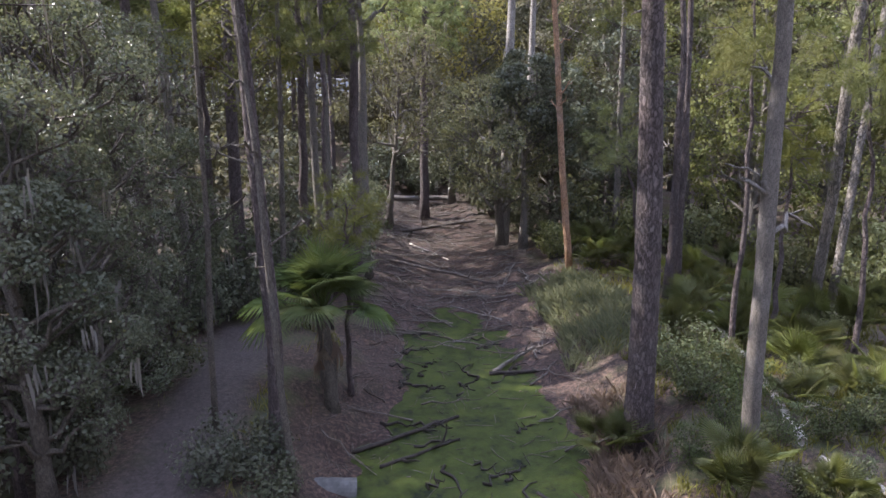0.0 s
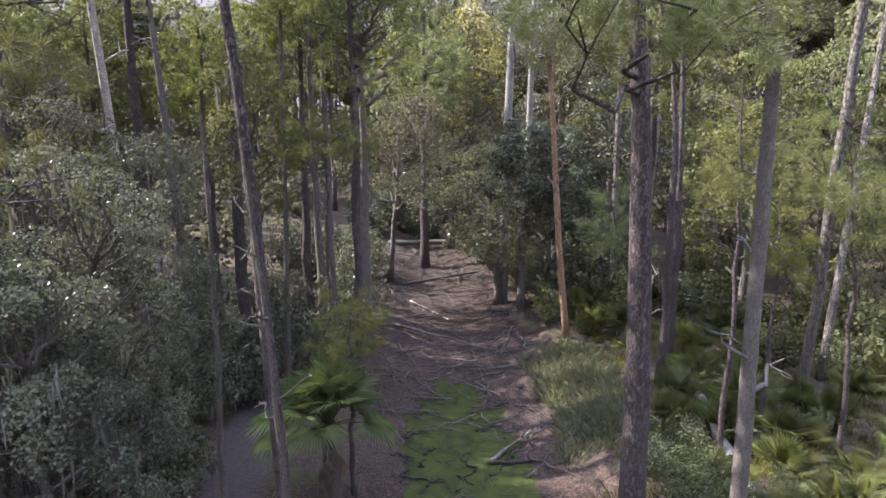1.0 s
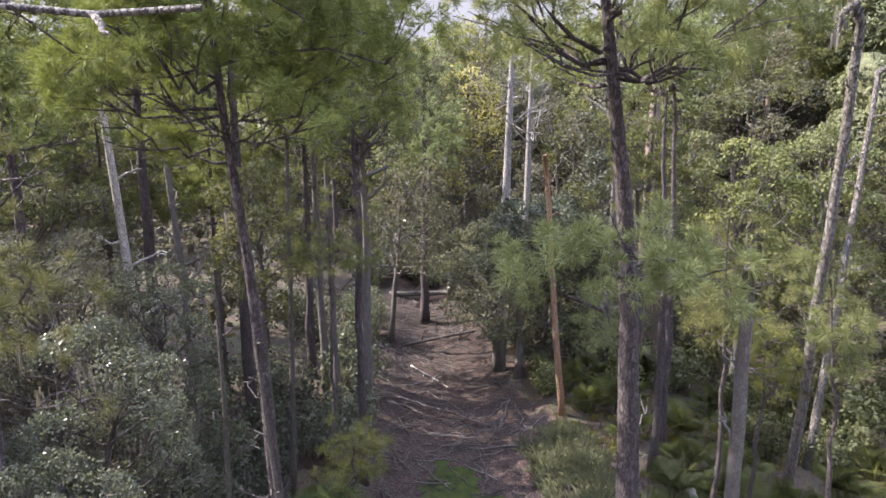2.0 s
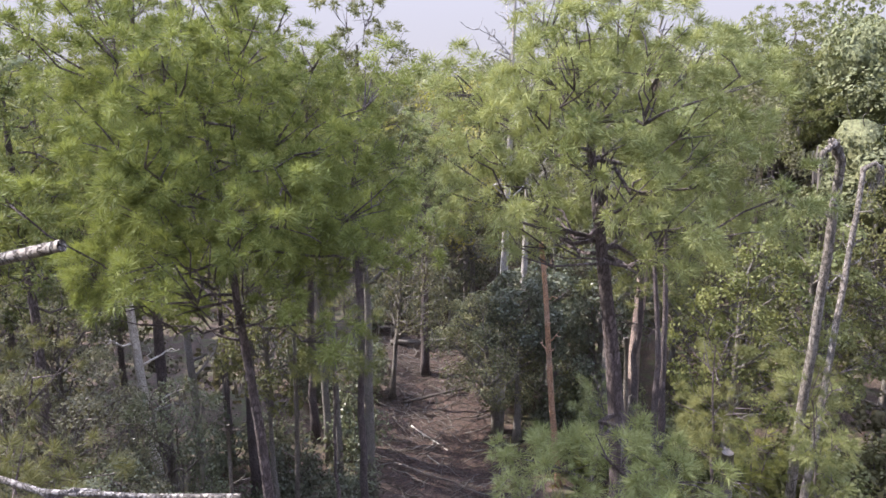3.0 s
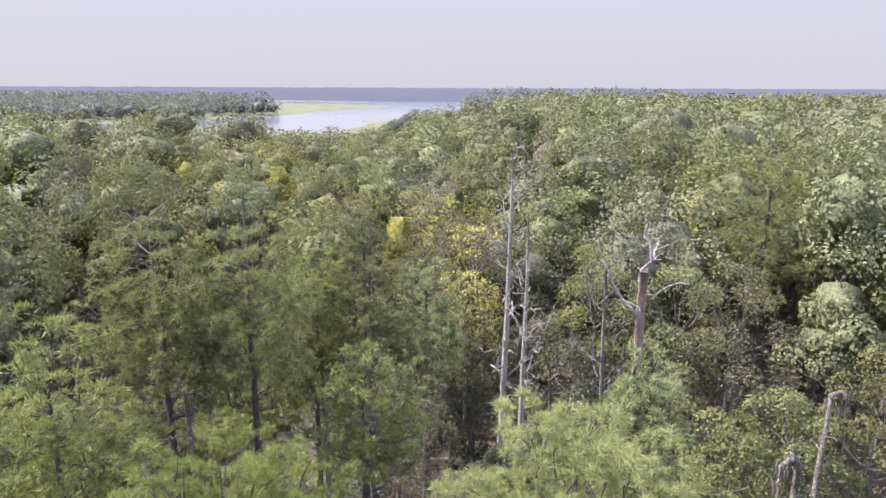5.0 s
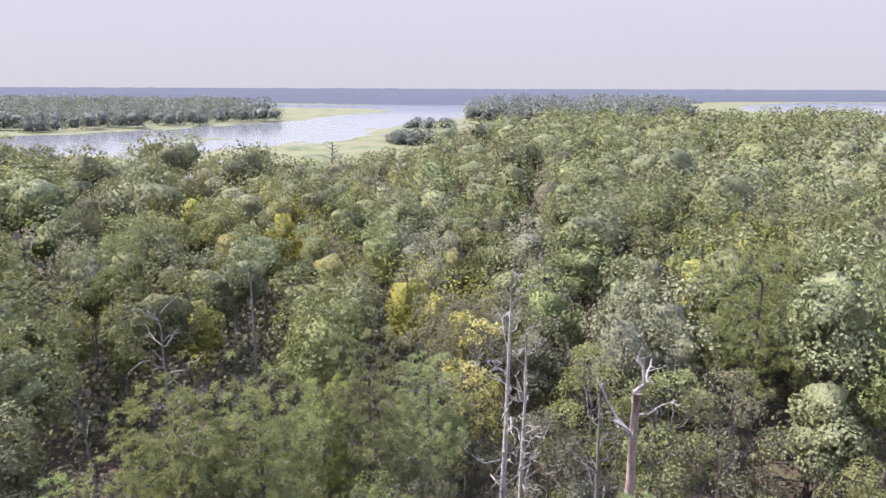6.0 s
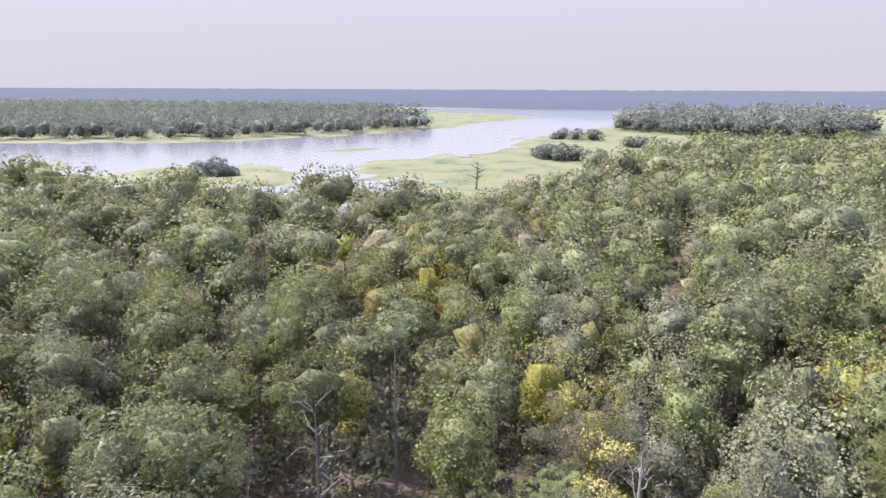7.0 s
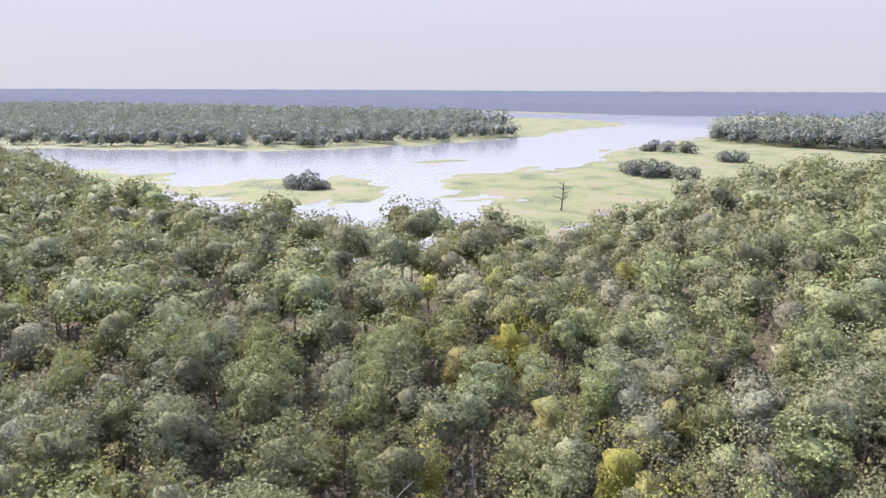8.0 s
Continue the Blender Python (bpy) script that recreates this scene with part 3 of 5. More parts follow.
F = np.stack([i * n + j, (i + 1) * n + j, (i + 1) * n + j + 1, i * n + j + 1], -1).reshape(-1, 4)


def ground_material():
    m, nt, b = nodes_of("forest_floor")
    geo = nt.nodes.new("ShaderNodeNewGeometry")
    pos = geo.outputs["Position"]
    fine, mid, wide = noise_of(nt, 14, 6, pos, 0.75), noise_of(nt, 1.6, 4, pos), noise_of(nt, 0.06, 5, pos)
    litter = ramp_of(nt, [(0.34, (0.018, 0.013, 0.009)), (0.5, (0.06, 0.04, 0.03)), (0.66, (0.16, 0.11, 0.078))])
    nt.links.new(fine.outputs["Fac"], litter.inputs["Fac"])
    green = ramp_of(nt, [(0.48, (0, 0, 0)), (0.68, (0.8, 0.8, 0.8))])
    nt.links.new(mid.outputs["Fac"], green.inputs["Fac"])
    base = mixed(nt, green.outputs["Color"], litter.outputs["Color"], (0.07, 0.085, 0.03))
    mud = ramp_of(nt, [(0.34, (0.012, 0.008, 0.006)), (0.5, (0.042, 0.026, 0.02)), (0.64, (0.125, 0.076, 0.058))])
    nt.links.new(fine.outputs["Fac"], mud.inputs["Fac"])
    sand = ramp_of(nt, [(0.34, (0.045, 0.035, 0.032)), (0.66, (0.11, 0.088, 0.082))])
    nt.links.new(fine.outputs["Fac"], sand.inputs["Fac"])
    reed = ramp_of(nt, [(0.34, (0.035, 0.045, 0.022)), (0.43, (0.075, 0.086, 0.032)), (0.53, (0.105, 0.106, 0.042)), (0.64, (0.115, 0.1, 0.062))])
    tuft = noise_of(nt, 0.55, 5, pos, 0.7)
    both = nt.nodes.new("ShaderNodeMath")
    both.operation = "MULTIPLY_ADD"
    both.inputs[1].default_value, both.inputs[2].default_value = 0.55, -0.27
    nt.links.new(tuft.outputs["Fac"], both.inputs[0])
    total = nt.nodes.new("ShaderNodeMath")
    nt.links.new(both.outputs[0], total.inputs[0])
    nt.links.new(wide.outputs["Fac"], total.inputs[1])
    nt.links.new(total.outputs[0], reed.inputs["Fac"])
    for name, col in (("bed", mud.outputs["Color"]), ("path", sand.outputs["Color"]), ("marsh", reed.outputs["Color"])):
        at = nt.nodes.new("ShaderNodeAttribute")
        at.attribute_name = name
        base = mixed(nt, at.outputs["Fac"], base, col)
    nt.links.new(base, b.inputs["Base Color"])
    b.inputs["Roughness"].default_value = 0.95
    bump = nt.nodes.new("ShaderNodeBump")
    bump.inputs["Strength"].default_value, bump.inputs["Distance"].default_value = 0.7, 0.06
    nt.links.new(fine.outputs["Fac"], bump.inputs["Height"])
    nt.links.new(bump.outputs[0], b.inputs["Normal"])
    return m


ground_mesh = mesh_of("ground", V, F, ground_material(), True)
for name, values in (("marsh", g_marsh), ("bed", g_bed), ("path", g_path)):
    at = ground_mesh.attributes.new(name, "FLOAT", "POINT")
    at.data.foreach_set("value", values.astype(np.float32).ravel())
tagged(new("ground", ground_mesh), "brown forest floor, muddy ditch bed and yellow-green salt marsh", "ground", "", "structure")


def water_material(name, colour, rough, wave):
    m, nt, b = nodes_of(name)
    b.inputs["Base Color"].default_value = (*colour, 1)
    b.inputs["Roughness"].default_value = rough
    b.inputs["IOR"].default_value = 1.33
    geo = nt.nodes.new("ShaderNodeNewGeometry")
    n1 = noise_of(nt, wave, 4, geo.outputs["Position"])
    bump = nt.nodes.new("ShaderNodeBump")
    bump.inputs["Strength"].default_value, bump.inputs["Distance"].default_value = 0.05, 0.05
    nt.links.new(n1.outputs["Fac"], bump.inputs["Height"])
    nt.links.new(bump.outputs[0], b.inputs["Normal"])
    return m


def sheet(name, x0, x1, y0, y1, z, material, label, category):
    me = mesh_of(name, [(x0, y0, z), (x1, y0, z), (x1, y1, z), (x0, y1, z)], [(0, 1, 2, 3)], material)
    return tagged(new(name, me), label, category, "", "structure")


sheet("river_water", -1400, 1400, 95, 1300, 0.0, water_material("river_water", (0.18, 0.185, 0.2), 0.1, 0.35), "calm pale river water winding through the marsh", "water")


def duckweed_material():
    m, nt, b = nodes_of("duckweed")
    geo = nt.nodes.new("ShaderNodeNewGeometry")
    n1, n2 = noise_of(nt, 2.2, 7, geo.outputs["Position"], 0.75), noise_of(nt, 45, 3, geo.outputs["Position"])
    c = ramp_of(nt, [(0.36, (0.008, 0.01, 0.007)), (0.42, (0.026, 0.034, 0.008)), (0.58, (0.045, 0.058, 0.011)), (0.75, (0.066, 0.078, 0.016))])
    nt.links.new(n1.outputs["Fac"], c.inputs["Fac"])
    nt.links.new(mixed(nt, 0.35, c.outputs["Color"], n2.outputs["Color"], "OVERLAY"), b.inputs["Base Color"])
    b.inputs["Roughness"].default_value = 0.6
    b.inputs["Specular IOR Level"].default_value = 0.15
    bump = nt.nodes.new("ShaderNodeBump")
    bump.inputs["Strength"].default_value, bump.inputs["Distance"].default_value = 0.4, 0.02
    nt.links.new(n2.outputs["Fac"], bump.inputs["Height"])
    nt.links.new(bump.outputs[0], b.inputs["Normal"])
    return m


sheet("ditch_water", -2.6, 3.6, -20, 18.5, 0.02, duckweed_material(), "still ditch water covered with green duckweed", "water")

# ---- trees near the ditch ----
def on(x, y, sink=0.08):
    return x, y, height(x, y) - sink


PINES = "pines of the forest"
pine_tree(*on(3.15, 9.75), "tall mature pine with scaly brown bark and a broad domed crown", h=14.4, crown=10.7, radius=2.45, stem=0.225, lobes=60, tufts=560, tuft=30, length=0.17, width=0.01, wild=0.3, head=0.165, top=(-1.2, -0.45), group=PINES, sides=14, deep=0.08, extra=((-1.1, -3.0, 8.7, 0.75), (-1.9, -2.6, 8.5, 0.7), (-0.4, -2.7, 8.4, 0.7)))
pine_tree(*on(-2.45, 9.0), "tall dark pine with a wide yellow-green crown beside the path", h=14.2, crown=9.6, radius=2.5, stem=0.125, lobes=70, tufts=560, tuft=28, length=0.16, width=0.01, wild=0.5, head=0.15, top=(-0.7, -0.35), group=PINES, sides=12, leaf=PINE_YOUNG, deep=0.3, extra=((-2.3, -0.4, 10.4, 0.6), (-1.5, 0.6, 9.6, 0.5)))
# five left pines, 10 to 11.5 m high, are added to shade the ditch
for x, y, h, crown, radius, stem, top in ((-5.6, 17.9, 15.8, 10.0, 2.2, 0.18, (0.1, 0)), (-7.8, 17.1, 15.3, 9.6, 2.4, 0.18, (0.1, 0)), (-7.2, 20.4, 10.2, 5.4, 1.8, 0.13, (0, 0)), (-9.6, 18.6, 10.0, 5.4, 1.9, 0.13, (0, 0)), (-12.6, 17.4, 11.5, 6.0, 2.3, 0.15, (0, 0)), (-10.4, 15.0, 11.2, 6.0, 2.2, 0.15, (0, 0)), (-6.6, 23.4, 10.4, 5.6, 1.9, 0.13, (0, 0)), (5.85, 18.8, 11.2, 5.4, 1.6, 0.12, (0, 0)), (-2.8, 21.5, 15.5, 8.4, 2.6, 0.17, (0.1, 0.1)),
                                          (-4.6, 21.8, 13.6, 8.0, 2.0, 0.16, (0.2, 0)), (5.5, 15.6, 11.8, 9.8, 1.1, 0.11, (-0.5, 0)), (6.05, 16.6, 12.2, 10.2, 1.1, 0.12, (-0.6, 0)),
                                          (15.4, 31.2, 16.2, 8.5, 3.4, 0.22, (0, 0)), (-0.8, 28.2, 12.0, 6.0, 2.4, 0.2, (0, 0)),
                                          (-8.1, 12.5, 14.5, 8.4, 2.2, 0.15, (0, 0)), (-2.1, 15.8, 13.1, 8.6, 1.5, 0.12, (0, 0))):
    pine_tree(*on(x, y), "tall slender pine with a bare trunk and rounded needle crown", h=h, crown=crown, radius=radius, stem=stem, lobes=40, tufts=int(40 * radius * (h - crown) ** 0.5), tuft=11, length=0.2, width=0.03, head=0.21, top=top, group=PINES, leaf=PINE_MID, wild=0.5, deep=0.3)
for x, y, h, crown, radius, top in ((5.6, 12.1, 8.6, 4.6, 1.1, (-0.3, 0)), (8.0, 12.1, 7.2, 4.2, 0.8, (-0.6, 0.1)), (-2.6, 14.6, 8.6, 5.6, 1.3, (0, 0)), (5.0, 16.6, 5.0, 3.0, 0.95, (-0.8, -0.3)), (8.8, 14.9, 7.4, 4.4, 1.1, (0, 0)), (7.0, 13.4, 5.4, 3.4, 0.8, (0, 0)), (-5.3, 7.4, 9.6, 6.0, 1.5, (-0.4, 0)), (-1.75, 11.7, 4.3, 2.7, 0.75, (0, 0))):
    pine_tree(*on(x, y), "young slender pine with sparse bright needle tufts", leaf=PINE_OLIVE, h=h, crown=crown, radius=radius, stem=0.06, lobes=10, tufts=int(60 * radius), tuft=130, length=0.24, width=0.008, top=top, group="young pines", wild=0.45, apart=0.9, deep=0.7)
for x, y, h, stem, top, w in ((3.62, 10.6, 8.6, 0.07, (-0.45, 0), DARK_BARK), (-2.05, 8.2, 7.0, 0.055, (-0.4, 0.2), DARK_BARK), (-3.55, 9.45, 7.4, 0.055, (0.2, 0), DARK_BARK), (-3.3, 19.25, 9.0, 0.12, (-0.1, 0), GREY_BARK),
                             (-3.9, 20.6, 10.0, 0.14, (-0.1, 0), GREY_BARK), (-3.7, 14.7, 9.0, 0.075, (0.25, 0), DARK_BARK)):
    dead_tree(*on(x, y), "thin bare tree trunk with a few broken twigs", w, "thin trunks", h=h, stem=stem, branches=7, reach=0.6, start=0.4, lean=top, broken=0.5, twigs=1)

SNAGS = "dead standing trees"
dead_tree(*on(4.3, 8.4), "grey dead trunk with a broken top and one bent branch", GREY_BARK, SNAGS, h=7.9, stem=0.125, branches=6, reach=1.0, start=0.35, lean=(-0.5, -0.6), broken=0.6, twigs=2, sides=12)
dead_tree(*on(8.3, 14.2), "weathered dead pine trunk with moss at its broken top", WEATHERED, SNAGS, h=11.1, stem=0.125, branches=5, reach=0.6, start=0.75, lean=(-0.45, -1.1), broken=0.7, twigs=1, hook=(-0.45, -0.2, 0.8))
dead_tree(*on(9.8, 16.0), "weathered leaning dead trunk with a split top", WEATHERED, SNAGS, h=10.2, stem=0.115, branches=6, reach=0.7, start=0.7, lean=(1.5, 1.8), broken=0.6, twigs=2, hook=(0.3, -0.2, 0.9))
dead_tree(*on(3.75, 19.0), "orange-brown stripped dead trunk with a broken top", ORANGE_WOOD, SNAGS, h=8.2, stem=0.11, branches=8, reach=0.5, start=0.5, lean=(-0.9, -0.3), broken=0.6, twigs=1)
dead_tree(*on(2.1, 22.7), "tall bleached dead tree with bare forked branches", SILVER, SNAGS, h=17.3, stem=0.21, rise=(0.3, 1.4), branches=22, reach=1.7, start=0.45, lean=(0.3, 0.3), broken=0.12, twigs=5, thick=0.6)
dead_tree(*on(2.95, 23.6), "bleached dead tree with bare upright branches", SILVER, SNAGS, h=14.7, stem=0.17, rise=(0.3, 1.4), branches=16, reach=1.4, start=0.5, lean=(0.1, 0.2), broken=0.2, twigs=5, thick=0.6)
forked = thing("dead_tree", pose(*on(6.8, 22.0)), "thick bleached dead tree forked into three limbs", "dead tree", SNAGS)
part("trunk", mesh_of("dead_trunk", *tube(bent((0, 0, 0), (0.05, 0, 13.0), 12, 0.006), np.linspace(0.21, 0.14, 12), 10), RED_WOOD, True), forked)
for a, e, r in (((0.03, 0, 12.3), (0.12, 0.1, 14.7), 0.12), ((0.05, 0, 12.7), (0.75, 0.8, 14.0), 0.1), ((-0.02, 0, 11.3), (-1.5, 0.9, 13.5), 0.085), ((0.03, 0, 12.0), (1.6, 0.3, 12.6), 0.05), ((0, 0, 11.2), (-1.0, -0.5, 12.4), 0.045)):
    P = bent(a, e, 7, 0.08)
    pieces = [tube(P, np.linspace(r * 0.8, r * 0.3, 7), 7)]
    for q in (P[3], P[4], P[5]):
        pieces.append(tube(bent(q, q + unit(rng.normal(size=3) + [0, 0, 0.6]) * rng.uniform(0.3, 0.8), 4, 0.15), np.linspace(0.03, 0.009, 4), 5))
    part("limb", mesh_of("dead_limb", *joined(pieces), SILVER, True), forked)
dead_tree(*on(6.0, 22.6), "grey dead tree with tangled bare branches", GREY_BARK, SNAGS, h=13.0, stem=0.13, branches=16, reach=1.6, start=0.6, lean=(-0.3, 0), broken=0.3, twigs=4)
dead_tree(*on(14.8, 31.2), "broken reddish dead trunk among green crowns", RED_WOOD, SNAGS, h=11.5, stem=0.2, branches=4, reach=0.7, start=0.7, lean=(0.1, 0), broken=0.6, twigs=1)
dead_tree(*on(-12.5, 40.6), "slim grey dead trunk with short branch stubs", GREY_BARK, SNAGS, h=12.6, stem=0.15, branches=14, reach=0.9, start=0.3, lean=(0, 0), broken=0.3, twigs=1)
dead_tree(*on(-13.4, 29.4), "grey dead tree with long drooping bare branches", GREY_BARK, SNAGS, h=13.7, stem=0.15, branches=22, reach=2.6, thick=1.4, start=0.3, lean=(0, 0), broken=0.15, twigs=4)
dead_tree(*on(-19.8, 33.4), "small grey dead tree with bare branches", GREY_BARK, SNAGS, h=9.6, stem=0.1, branches=16, reach=2.0, start=0.4, lean=(-0.5, 0), broken=0.15, twigs=4)
dead_tree(*on(-6.3, 16.0), "pale dead tree with a twisted bare trunk", GREY_BARK, SNAGS, h=11.5, stem=0.15, branches=12, reach=1.4, start=0.35, lean=(-0.4, 0), broken=0.3, twigs=3)
dead_tree(*on(-7.0, 15.0), "pale dead trunk leaning among the shrubs", PALE_WOOD, SNAGS, h=10.5, stem=0.15, branches=6, reach=0.9, start=0.4, lean=(-0.6, 0), broken=0.5, twigs=2)
dead_tree(*on(18.0, 17.2), "grey dead tree with a web of bare twigs", GREY_BARK, SNAGS, h=12.6, stem=0.12, branches=30, reach=2.8, start=0.4, lean=(0, 0), broken=0.15, twigs=6, thick=1.3)
dead_tree(*on(-34, 196, 0.02), "bare dead tree standing in the marsh", DARK_BARK, SNAGS, h=8.5, stem=0.3, branches=14, reach=3.6, start=0.3, lean=(0.5, 0), broken=0.3, twigs=4, thick=1.8)

OAKS = "broadleaf trees of the forest"
broad_tree(*on(2.05, 22.7), "small grey-green oak at the end of the ditch", OAK_LEAF, group=OAKS, moss=60, h=5.6, crown=1.9, radius=2.0, stem=0.17, lobes=20, count=480, size=0.09, lean=(-0.6, -1.2))
broad_tree(*on(-2.3, 18.8), "forked grey tree with pale leaves and hanging moss", GUM_LEAF, group=OAKS, moss=120, h=11.5, crown=7.6, radius=1.8, stem=0.19, lobes=16, count=270, size=0.1, lean=(0.1, 0))
broad_tree(*on(-2.1, 25.4), "small leaning tree hung with grey moss", OAK_LEAF, group=OAKS, moss=260, h=7.6, crown=3.4, radius=2.2, stem=0.12, lobes=18, count=240, size=0.11, lean=(0.5, -0.3))
broad_tree(*on(-4.4, 15.6), "pale-leaved tree between the pines", GUM_LEAF, group=OAKS, moss=80, h=8.2, crown=4.8, radius=1.3, stem=0.1, lobes=16, count=300, size=0.1)
broad_tree(*on(1.4, 30.4), "yellowing tree behind the bleached dead trees", YELLOW_LEAF, name="gum_tree", group=OAKS, h=13.0, crown=5.0, radius=2.3, stem=0.17, lobes=24, count=150, size=0.15, wild=0.5)
for x, y, h, radius, leaf, label in ((-5.2, 9.3, 6.6, 1.7, SHRUB_LEAF, "glossy dark evergreen tree beside the path"), (-6.6, 7.6, 6.4, 1.8, SHRUB_LEAF, "dark evergreen tree with a dense leafy crown"), (-4.9, 7.3, 5.4, 1.3, SHRUB_LEAF, "low glossy evergreen tree beside the path"),
                                     (-6.9, 11.0, 7.6, 2.1, OAK_LEAF, "grey-green oak hung with moss"), (-8.8, 9.4, 8.2, 2.3, OAK_LEAF, "mossy grey-green oak with small glossy leaves"), (-5.6, 12.4, 6.6, 1.6, SHRUB_LEAF, "shady evergreen tree by the path"),
                                     (-8.6, 13.6, 8.4, 2.0, OAK_LEAF, "mossy oak in the shade of pines"), (-10.8, 12.0, 9.0, 2.4, OAK_LEAF, "broad grey-green oak in the shade")):
    broad_tree(*on(x, y), label, leaf, DARK_BARK, group=OAKS, moss=90, h=h, crown=1.2, radius=radius, stem=0.11, lobes=34, count=560, size=0.056)
for x, y, h, crown, radius, leaf in ((1.2, 34.0, 12.4, 6.5, 2.6, OAK_LEAF), (4.6, 26.6, 9.5, 2.5, 2.6, OAK_LEAF), (-0.5, 36.8, 11.8, 3.0, 3.0, OAK_LEAF), (0.4, 30.8, 9.4, 2.2, 2.2, OAK_LEAF), (6.6, 27.6, 12.5, 3.0, 2.6, GUM_LEAF), (9.6, 26.0, 12.2, 3.0, 2.6, GUM_LEAF),
                                     (9.7, 20.6, 8.4, 2.0, 2.2, GUM_LEAF), (12.4, 21.4, 8.8, 2.2, 2.3, GUM_LEAF), (11.6, 25.2, 12.6, 3.0, 2.6, OAK_LEAF), (15.4, 21.4, 10.5, 2.2, 2.4, GUM_LEAF), (6.2, 24.6, 7.5, 1.6, 2.2, SHRUB_LEAF), (3.9, 24.0, 6.2, 1.2, 1.8, SHRUB_LEAF), (2.7, 21.9, 6.4, 3.6, 1.5, SHRUB_LEAF)):
    broad_tree(*on(x, y), "leafy broadleaf tree at the forest's edge", leaf, group=OAKS, moss=60, h=h, crown=crown, radius=radius, stem=0.15, lobes=26, count=340, size=0.125)
for x, y, h, radius in ((-18.5, 55.7, 11.8, 2.2), (-8.4, 48.4, 12.2, 2.4), (-6.2, 47.4, 11.0, 1.5), (-15.5, 39.7, 11.4, 1.7), (-24.6, 39.9, 10.0, 1.9), (-2.6, 43.2, 11.6, 2.0), (-0.6, 41.6, 11.2, 1.5), (1.3, 36.3, 11.9, 2.0), (-26.0, 61.4, 12.4, 2.2), (-15.2, 62.2, 12.6, 2.6),
                        (-12.0, 60.0, 11.8, 1.9), (17.2, 44, 13.2, 2.8), (20.5, 46.4, 13.2, 2.6), (24.0, 52.0, 12.8, 2.2), (-35.2, 29.8, 10.6, 1.6), (-9.5, 72, 12.2, 2.4), (-31.0, 30.4, 9.8, 1.3), (0.6, 52.5, 11.6, 1.6)):
    broad_tree(*on(x, y), "bright yellow-green tree turning in autumn", YELLOW_MASS, name="gum_tree", group="yellowing trees", h=h + 1.3, crown=h * 0.5, radius=radius + 0.5, stem=0.14, lobes=13, count=int(1700 * radius), size=0.18, heart=0.62, fine=6, wild=0.8)

# ---- the forest ----
taken = [(o.location.x, o.location.y) for o in scene.objects if o.parent is None and o.name.split(".")[0] in ("pine_tree", "oak_tree", "gum_tree", "dead_tree")]


bare = [(o.location.x, o.location.y) for o in scene.objects if o.parent is None and o.name.startswith("dead_tree") and 20 < o.location.y < 60]


golden = [(o.location.x, o.location.y) for o in scene.objects if o.parent is None and o.name.startswith("gum_tree") and o.location.y > 30]


def free(x, y):
    if any((x - a) ** 2 + (y - b) ** 2 < 9 for a, b in golden):
        return False
    if any(math.hypot(x - a * k, y - b * k) < 2.9 for a, b in bare for k in (0.76, 0.82, 0.88, 0.94, 1.0)):
        return False
    if math.hypot(x, y) < 11 or any((x - a) ** 2 + (y - b) ** 2 < 4.4 for a, b in taken):
        return False
    if y < 36 and ditch(x, y)[0] < 3.4:
        return False
    if 1.5 < x < 15.5 and y < 21 or 10 < x < 17 and y < 26 or -9 < x < 0 and y < 17 or y < 32 and -11 < x < 1:
        return False
    return y < np.interp(x, EDGE_X, EDGE_Y)


def scatter(x0, x1, y0, y1, gap, keep):
    """Places on a jittered grid, gap metres apart."""
    out = []
    for a in np.arange(x0, x1, gap):
        for b in np.arange(y0, y1, gap):
            x, y = a + rng.uniform(-0.42, 0.42) * gap, b + rng.uniform(-0.42, 0.42) * gap
            if keep(x, y):
                out.append((x, y))
    return out


def seen_side(x, y, far):
    d, a = math.hypot(x, y), math.degrees(math.atan2(-x, y))
    return d < far and -42 < a < 66


NEAR = 68
makers = {
    "pine": lambda x, y, h, f: pine_tree(x, y, 0, "pine with a rounded grey-green needle crown", group=PINES, split=False, h=h, crown=h * 0.62, radius=2.5, stem=0.15, lobes=18, tufts=int(200 * f ** 0.3), tuft=int(9 * f), length=0.34 / f ** 0.2, width=0.06 / f ** 0.6, sides=6, twigs=0, fine=6, heart=0.64, leaf=PINE_MASS, wild=0.8, apart=0.6, deep=0.1, coats=int(2400 * f)),
    "oak": lambda x, y, h, f: broad_tree(x, y, 0, "grey-green live oak with a dense uneven crown", OAK_MASS, group=OAKS, moss=50, h=h, crown=h * 0.55, radius=2.9, stem=0.17, lobes=18, count=int(3600 * f), size=0.21 / f ** 0.4, sides=6, twigs=0, fine=6, heart=0.66, wild=0.65),
    "gum": lambda x, y, h, f: broad_tree(x, y, 0, "leafy green broadleaf tree of the forest", GUM_MASS, name="gum_tree", group=OAKS, h=h, crown=h * 0.52, radius=2.3, stem=0.15, lobes=16, count=int(3400 * f), size=0.21 / f ** 0.4, sides=6, twigs=0, fine=6, heart=0.62, wild=0.7),
}
models = {}
